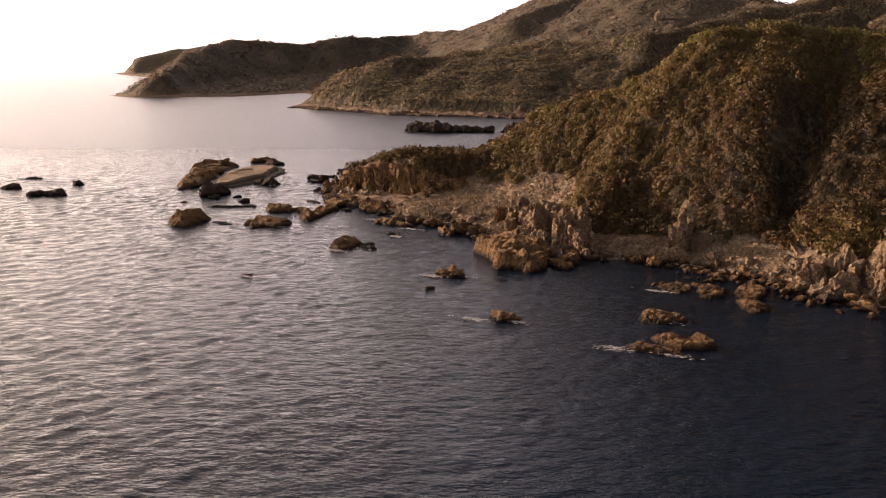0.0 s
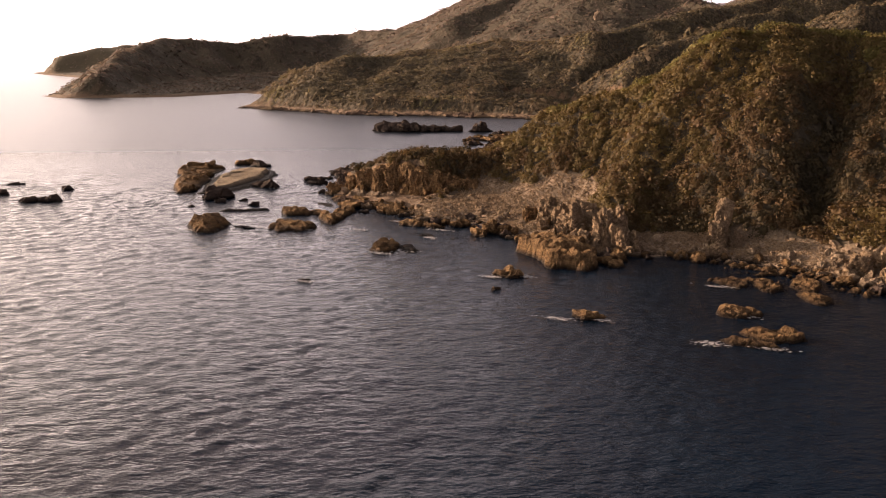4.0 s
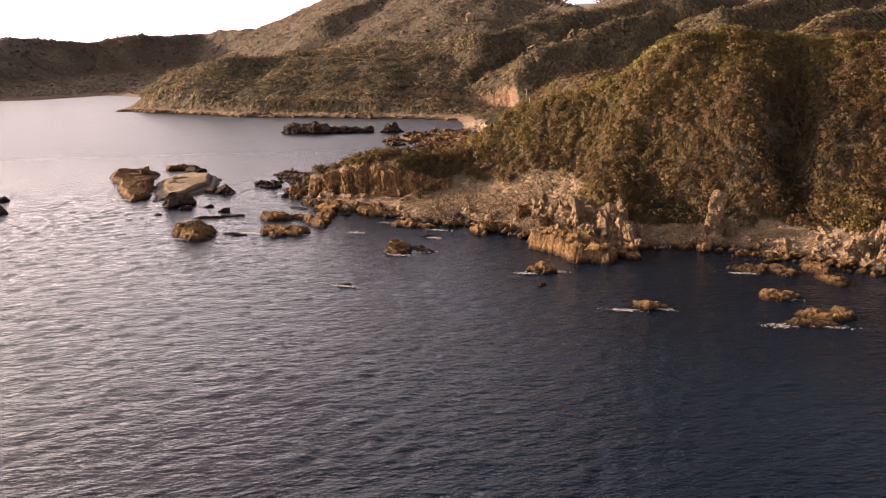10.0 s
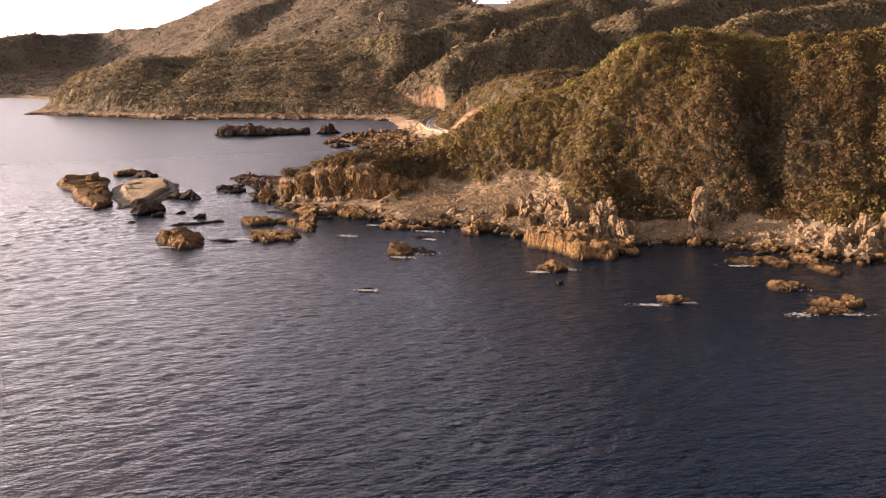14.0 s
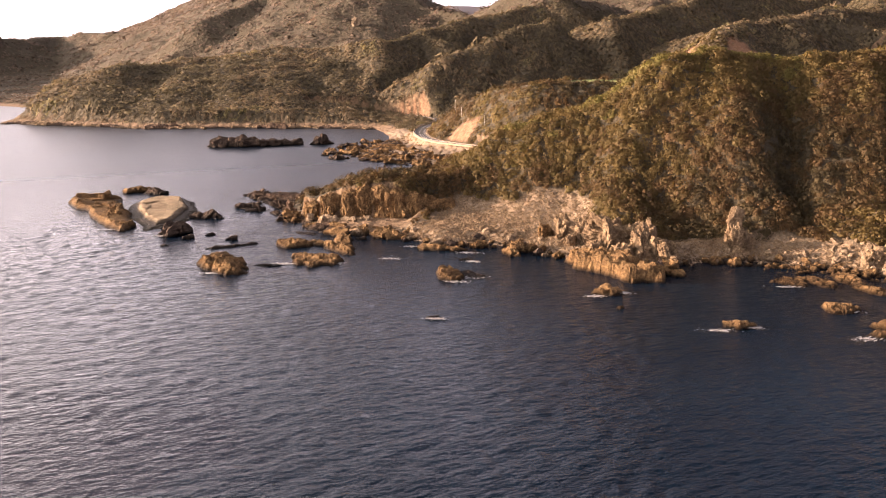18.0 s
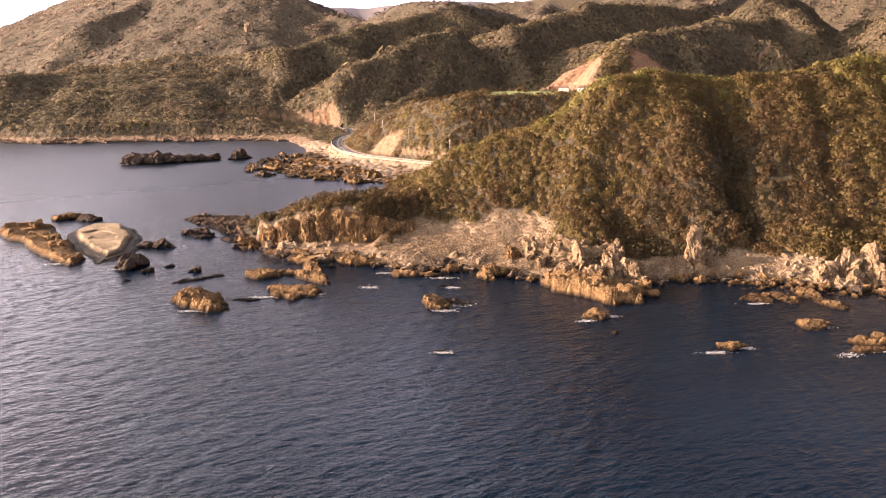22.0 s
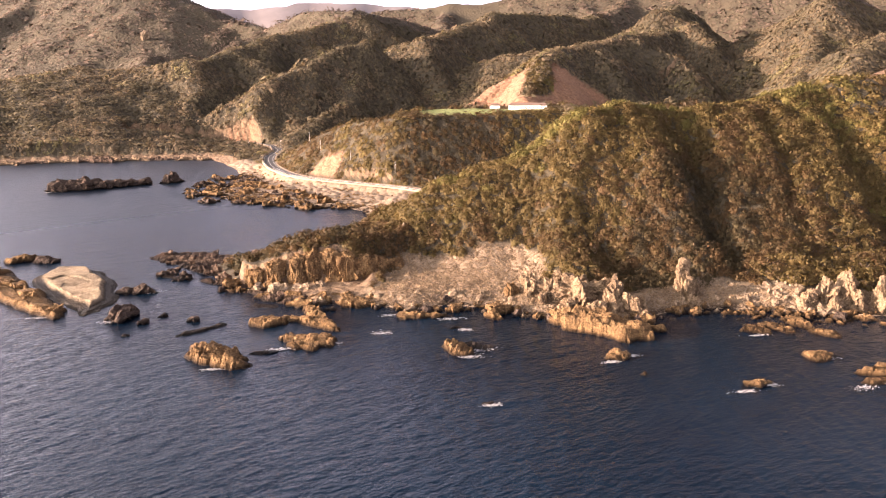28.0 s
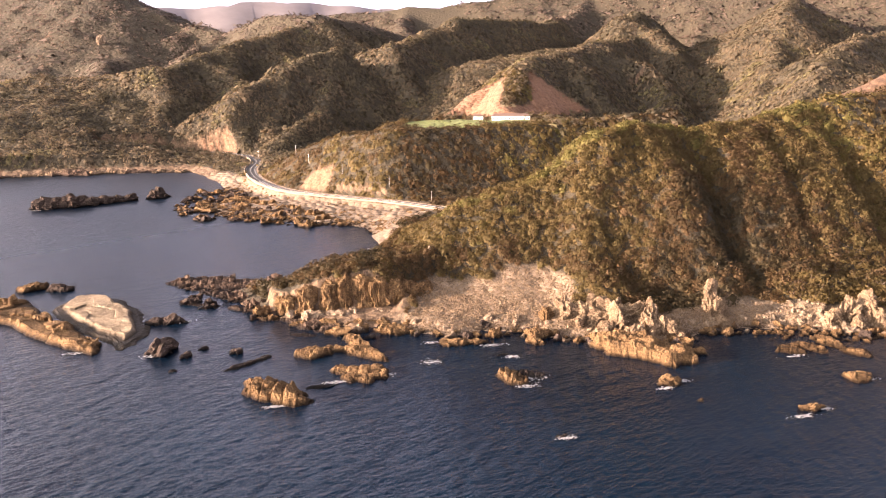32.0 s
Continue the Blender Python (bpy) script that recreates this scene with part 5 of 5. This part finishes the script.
road = tagged(new("road", ribbon("road", [(-5.0, 5.3), (-4.9, 6.0), (4.5, 6.0), (4.6, 5.3)], ASPHALT)), "winding two-lane asphalt coast road", "road", kind="structure")
for o_ in (-3.6, 3.6):
    part("edge_line", ribbon("edge_line", [(o_ - 0.12, 6.006), (o_ + 0.12, 6.006)], PAINT), road)
part("centre_line", ribbon("centre_line", [(-0.12, 6.006), (0.12, 6.006)], PAINT), road)
part("hatched_zone", ribbon("hatched_zone", [(-1.5, 6.007), (-0.9, 6.007)], PAINT, 60, 96), road)
part("hatched_zone", ribbon("hatched_zone", [(0.9, 6.007), (1.5, 6.007)], PAINT, 60, 96), road)
tagged(new("sea_wall", ribbon("sea_wall", [(4.7, 5.2), (4.7, 6.7), (5.2, 6.7), (5.9, 1.2), (6.2, 0.4)], CONCRETE)), "pale concrete sea wall with parapet along the coast road", "wall", kind="structure")
tagged(new("embankment", ribbon("embankment", [(5.7, 2.8), (8.5, 2.2), (12, 0.6)], EARTH, 0, 62)), "bare ochre earth bank below the sea wall", "bank", kind="structure")
tagged(new("footway", ribbon("footway", [(-5.1, 5.2), (-5.1, 6.15), (-6.4, 6.15), (-6.5, 5.0)], CONCRETE)), "narrow concrete footway beside the road", "pavement", kind="structure")


def box(name, x0, x1, y0, y1, z0, z1, mat):
    v_ = [(x, y, z) for z in (z0, z1) for x, y in ((x0, y0), (x1, y0), (x1, y1), (x0, y1))]
    return mesh_from(name, v_, [(3, 2, 1, 0), (4, 5, 6, 7), (0, 1, 5, 4), (1, 2, 6, 5), (2, 3, 7, 6), (3, 0, 4, 7)], mat)


def tube(name, r0, r1, z0, z1, mat, k_=10, x=0, y=0):
    v_ = [(x + r * math.cos(i * math.tau / k_), y + r * math.sin(i * math.tau / k_), z) for r, z in ((r0, z0), (r1, z1)) for i in range(k_)]
    return mesh_from(name, v_, [(i, (i + 1) % k_, k_ + (i + 1) % k_, k_ + i) for i in range(k_)], mat)


# guard rail on the sea wall
rail = tagged(new("guard_rail"), "low galvanised guard rail along the sea wall", "guard rail")
part("beam", ribbon("beam", [(4.92, 7.15), (4.98, 7.25), (4.92, 7.35), (4.98, 7.45)], STEEL), rail)
post = box("post", -0.06, 0.06, -0.06, 0.06, 6.69, 7.45, STEEL)
for i in range(0, len(LINE), 3):
    o = part("post", post, rail)
    o.location = (*(LINE[i] + LEFT[i] * 5.02), 0)

# utility poles on the slope above the road
pole_spots = np.array([(160, 512), (154, 548), (146, 590), (150, 636), (158, 664), (176, 700), (214, 806)], float)
POLE = plain("pole_concrete", (0.4, 0.38, 0.35), 0.8)
INSUL = plain("insulator", (0.75, 0.74, 0.7), 0.3)
shaft, arm, pot = tube("shaft", 0.2, 0.12, -1, 10, POLE), box("crossarm", -1.0, 1.0, -0.06, 0.06, 9.0, 9.15, STEEL), tube("insulator", 0.08, 0.08, 9.15, 9.45, INSUL, 8)
tank = tube("transformer", 0.3, 0.3, 7.2, 8.1, POLE, 12, 0.45)
for i, ((x, y), z) in enumerate(zip(pole_spots, land(pole_spots[:, 0], pole_spots[:, 1])[0])):
    o = tagged(new("utility_pole"), "pale concrete utility pole on the slope above the road", "utility pole", "utility poles")
    o.matrix_basis = pose(x, y, z - 2.2, 0, 0, 30 + 12 * i)
    part("shaft", shaft, o)
    part("crossarm", arm, o)
    if i % 2:
        part("transformer", tank, o)
    for dx in (-0.85, 0, 0.85):
        part("insulator", pot, o).location = (dx, 0, 0)

# ---- buildings on the plateau ----
WHITE = plain("white_render", (0.78, 0.76, 0.72), 0.8, scale=0.8)
TILE = plain("brown_roof", (0.16, 0.11, 0.085), 0.8, scale=0.8)
PANE = plain("window_glass", (0.05, 0.06, 0.07), 0.1)


def building(label, length, depth, height, roof_h, place, yaw, windows, eave=0.7):
    h = tagged(new("building"), label, "building")
    h.matrix_basis = pose(*place, 0, 0, yaw)
    part("wall", box("wall", -length / 2, length / 2, -depth / 2, depth / 2, -1, height, WHITE), h)
    a, b_ = length / 2 + eave, depth / 2 + eave
    rv = [(-a, -b_, height - 0.1), (a, -b_, height - 0.1), (a, b_, height - 0.1), (-a, b_, height - 0.1), (-a + b_ * 0.5, 0, height + roof_h), (a - b_ * 0.5, 0, height + roof_h)]
    bm = bmesh.new()
    vs = [bm.verts.new(v_) for v_ in rv]
    for f_ in ((0, 1, 5, 4), (2, 3, 4, 5), (1, 2, 5), (3, 0, 4), (3, 2, 1, 0)):
        bm.faces.new([vs[i] for i in f_])
    me_ = bpy.data.meshes.new("roof")
    bm.to_mesh(me_)
    bm.free()
    me_.materials.append(TILE)
    part("roof", me_, h)
    step = length / windows
    fr, pn = box("window", -0.75, 0.75, -0.06, 0.0, 0, 1.4, WHITE), box("pane", -0.62, 0.62, -0.09, -0.02, 0.1, 1.3, PANE)
    for i in range(windows):
        w_ = part("window", fr, h)
        w_.location = (-length / 2 + step * (i + 0.5), -depth / 2, 1.0)
        part("pane", pn, w_)
    return h


bz = land(np.array([306.0, 326.0]), np.array([608.0, 583.0]))[0]
building("long low white building with a brown roof beside the field", 32, 9, 3.6, 1.9, (324, 586, float(bz[1])), -46, 10)
building("small white building with a brown hipped roof", 8, 7, 4.6, 1.8, (306, 607, float(bz[0])), -46, 3)

# pale rock outcrop on the far hillside, and the mast on the far ridge
oz = land(np.array([348.0, 66, 100, 20, 92, 118.0]), np.array([1443.0, 300, 282, 366, 268, 262.0]))[0]
for i, (x, y, a, b_, h) in enumerate([(348, 1443, 14, 9, 14), (65, 297, 1.8, 1.4, 2.6), (100, 283, 1.6, 1.4, 1.8), (18.5, 365.5, 1.6, 1.4, 2.6), (92, 268, 2, 2, 2.4)]):
    rock("rock_outcrop", "small pale rock outcrop among the trees", "rock", 900 + i, x, y, float(oz[i]) - (0.3 if i == 0 or i > 3 else 0.0), a, b_, h, 40 * i, ROCK_PALE, "rock outcrops", sub=3)
mz = float(land(np.array([-456.0]), np.array([2370.0]))[0][0])
mast = tagged(new("radio_mast"), "thin steel lattice mast on the far ridge", "mast")
mast.location = (-456, 2370, mz - 1)
for sx_ in (-1, 1):
    for sy_ in (-1, 1):
        me_ = mesh_from("leg", [(sx_ * 1.6 + dx, sy_ * 1.6 + dy, 0) for dx, dy in ((-.2, -.2), (.2, -.2), (.2, .2), (-.2, .2))] + [(sx_ * 0.3 + dx, sy_ * 0.3 + dy, 40) for dx, dy in ((-.15, -.15), (.15, -.15), (.15, .15), (-.15, .15))], [(0, 1, 5, 4), (1, 2, 6, 5), (2, 3, 7, 6), (3, 0, 4, 7)], STEEL)
        part("leg", me_, mast)
for k_ in range(9):
    r_ = 1.6 - 1.3 * (2 + k_ * 4.4) / 40
    part("brace", box("brace", -r_, r_, -r_, r_, 2 + k_ * 4.4, 2.25 + k_ * 4.4, STEEL), mast)

# ---- foam round the rocks ----
FOAM = plain("foam", (0.42, 0.42, 0.42), 0.9, vary=0.3)
rs = np.random.RandomState(5)
fv, ff = [], []
for x, y, long, wide_ in [(-26, 268, 5, 2), (-33, 265, 4, 1), (6, 233, 3, 1), (-3, 233, 2.5, 0.8), (7, 193, 4, 1), (17, 191, 3, 0.8), (36, 172, 4.5, 1.2), (47, 168, 4, 0.8), (51, 190.5, 4, 0.7),
                         (-55, 233, 2.6, 0.8), (-40, 303, 4, 1.5), (-12, 300, 5, 1.0), (-26, 318, 3, 1), (-60, 305, 4, 1), (-75, 311, 4, 0.8), (-100, 308, 5, 0.8), (-78, 405, 3, 1.4), (-107, 377, 3, 1.4), (-16, 287, 2.5, 1),
                         (56, 217, 4, 0.8), (-124, 398, 5, 1), (40, 612, 6, 1.5), (62, 575, 8, 1.4), (78, 545, 8, 1.4), (60, 452, 6, 1.2), (-30, 702, 4, 1.2), (100, 830, 16, 1.2), (20, 880, 22, 1.2), (-80, 930, 20, 1.2)]:
    for k_ in range(150):
        a_ = rs.normal(0, 0.5)
        r_ = 0.05 + 0.22 * rs.rand() ** 3
        u_, w_ = rs.normal() * long * 0.5, rs.normal() * wide_ * 0.75
        c_ = np.array([x + u_ * 0.88 + w_ * 0.47, y - u_ * 0.47 + w_ * 0.88, 0.2 + 0.08 * rs.rand()])
        b0 = len(fv)
        for j in range(6):
            fv.append(c_ + np.array([math.cos(a_ + j * 1.047) * r_ * (0.6 + 0.9 * rs.rand()) * 1.8, math.sin(a_ + j * 1.047) * r_ * (0.6 + 0.6 * rs.rand()), 0.03 * rs.rand()]))
        ff += [(b0, b0 + 1, b0 + 2), (b0, b0 + 2, b0 + 3), (b0, b0 + 3, b0 + 4), (b0, b0 + 4, b0 + 5)]
tagged(new("sea_foam", mesh_from("sea_foam", fv, ff, FOAM)), "white foam of small breakers round the rocks", "foam", kind="stuff")
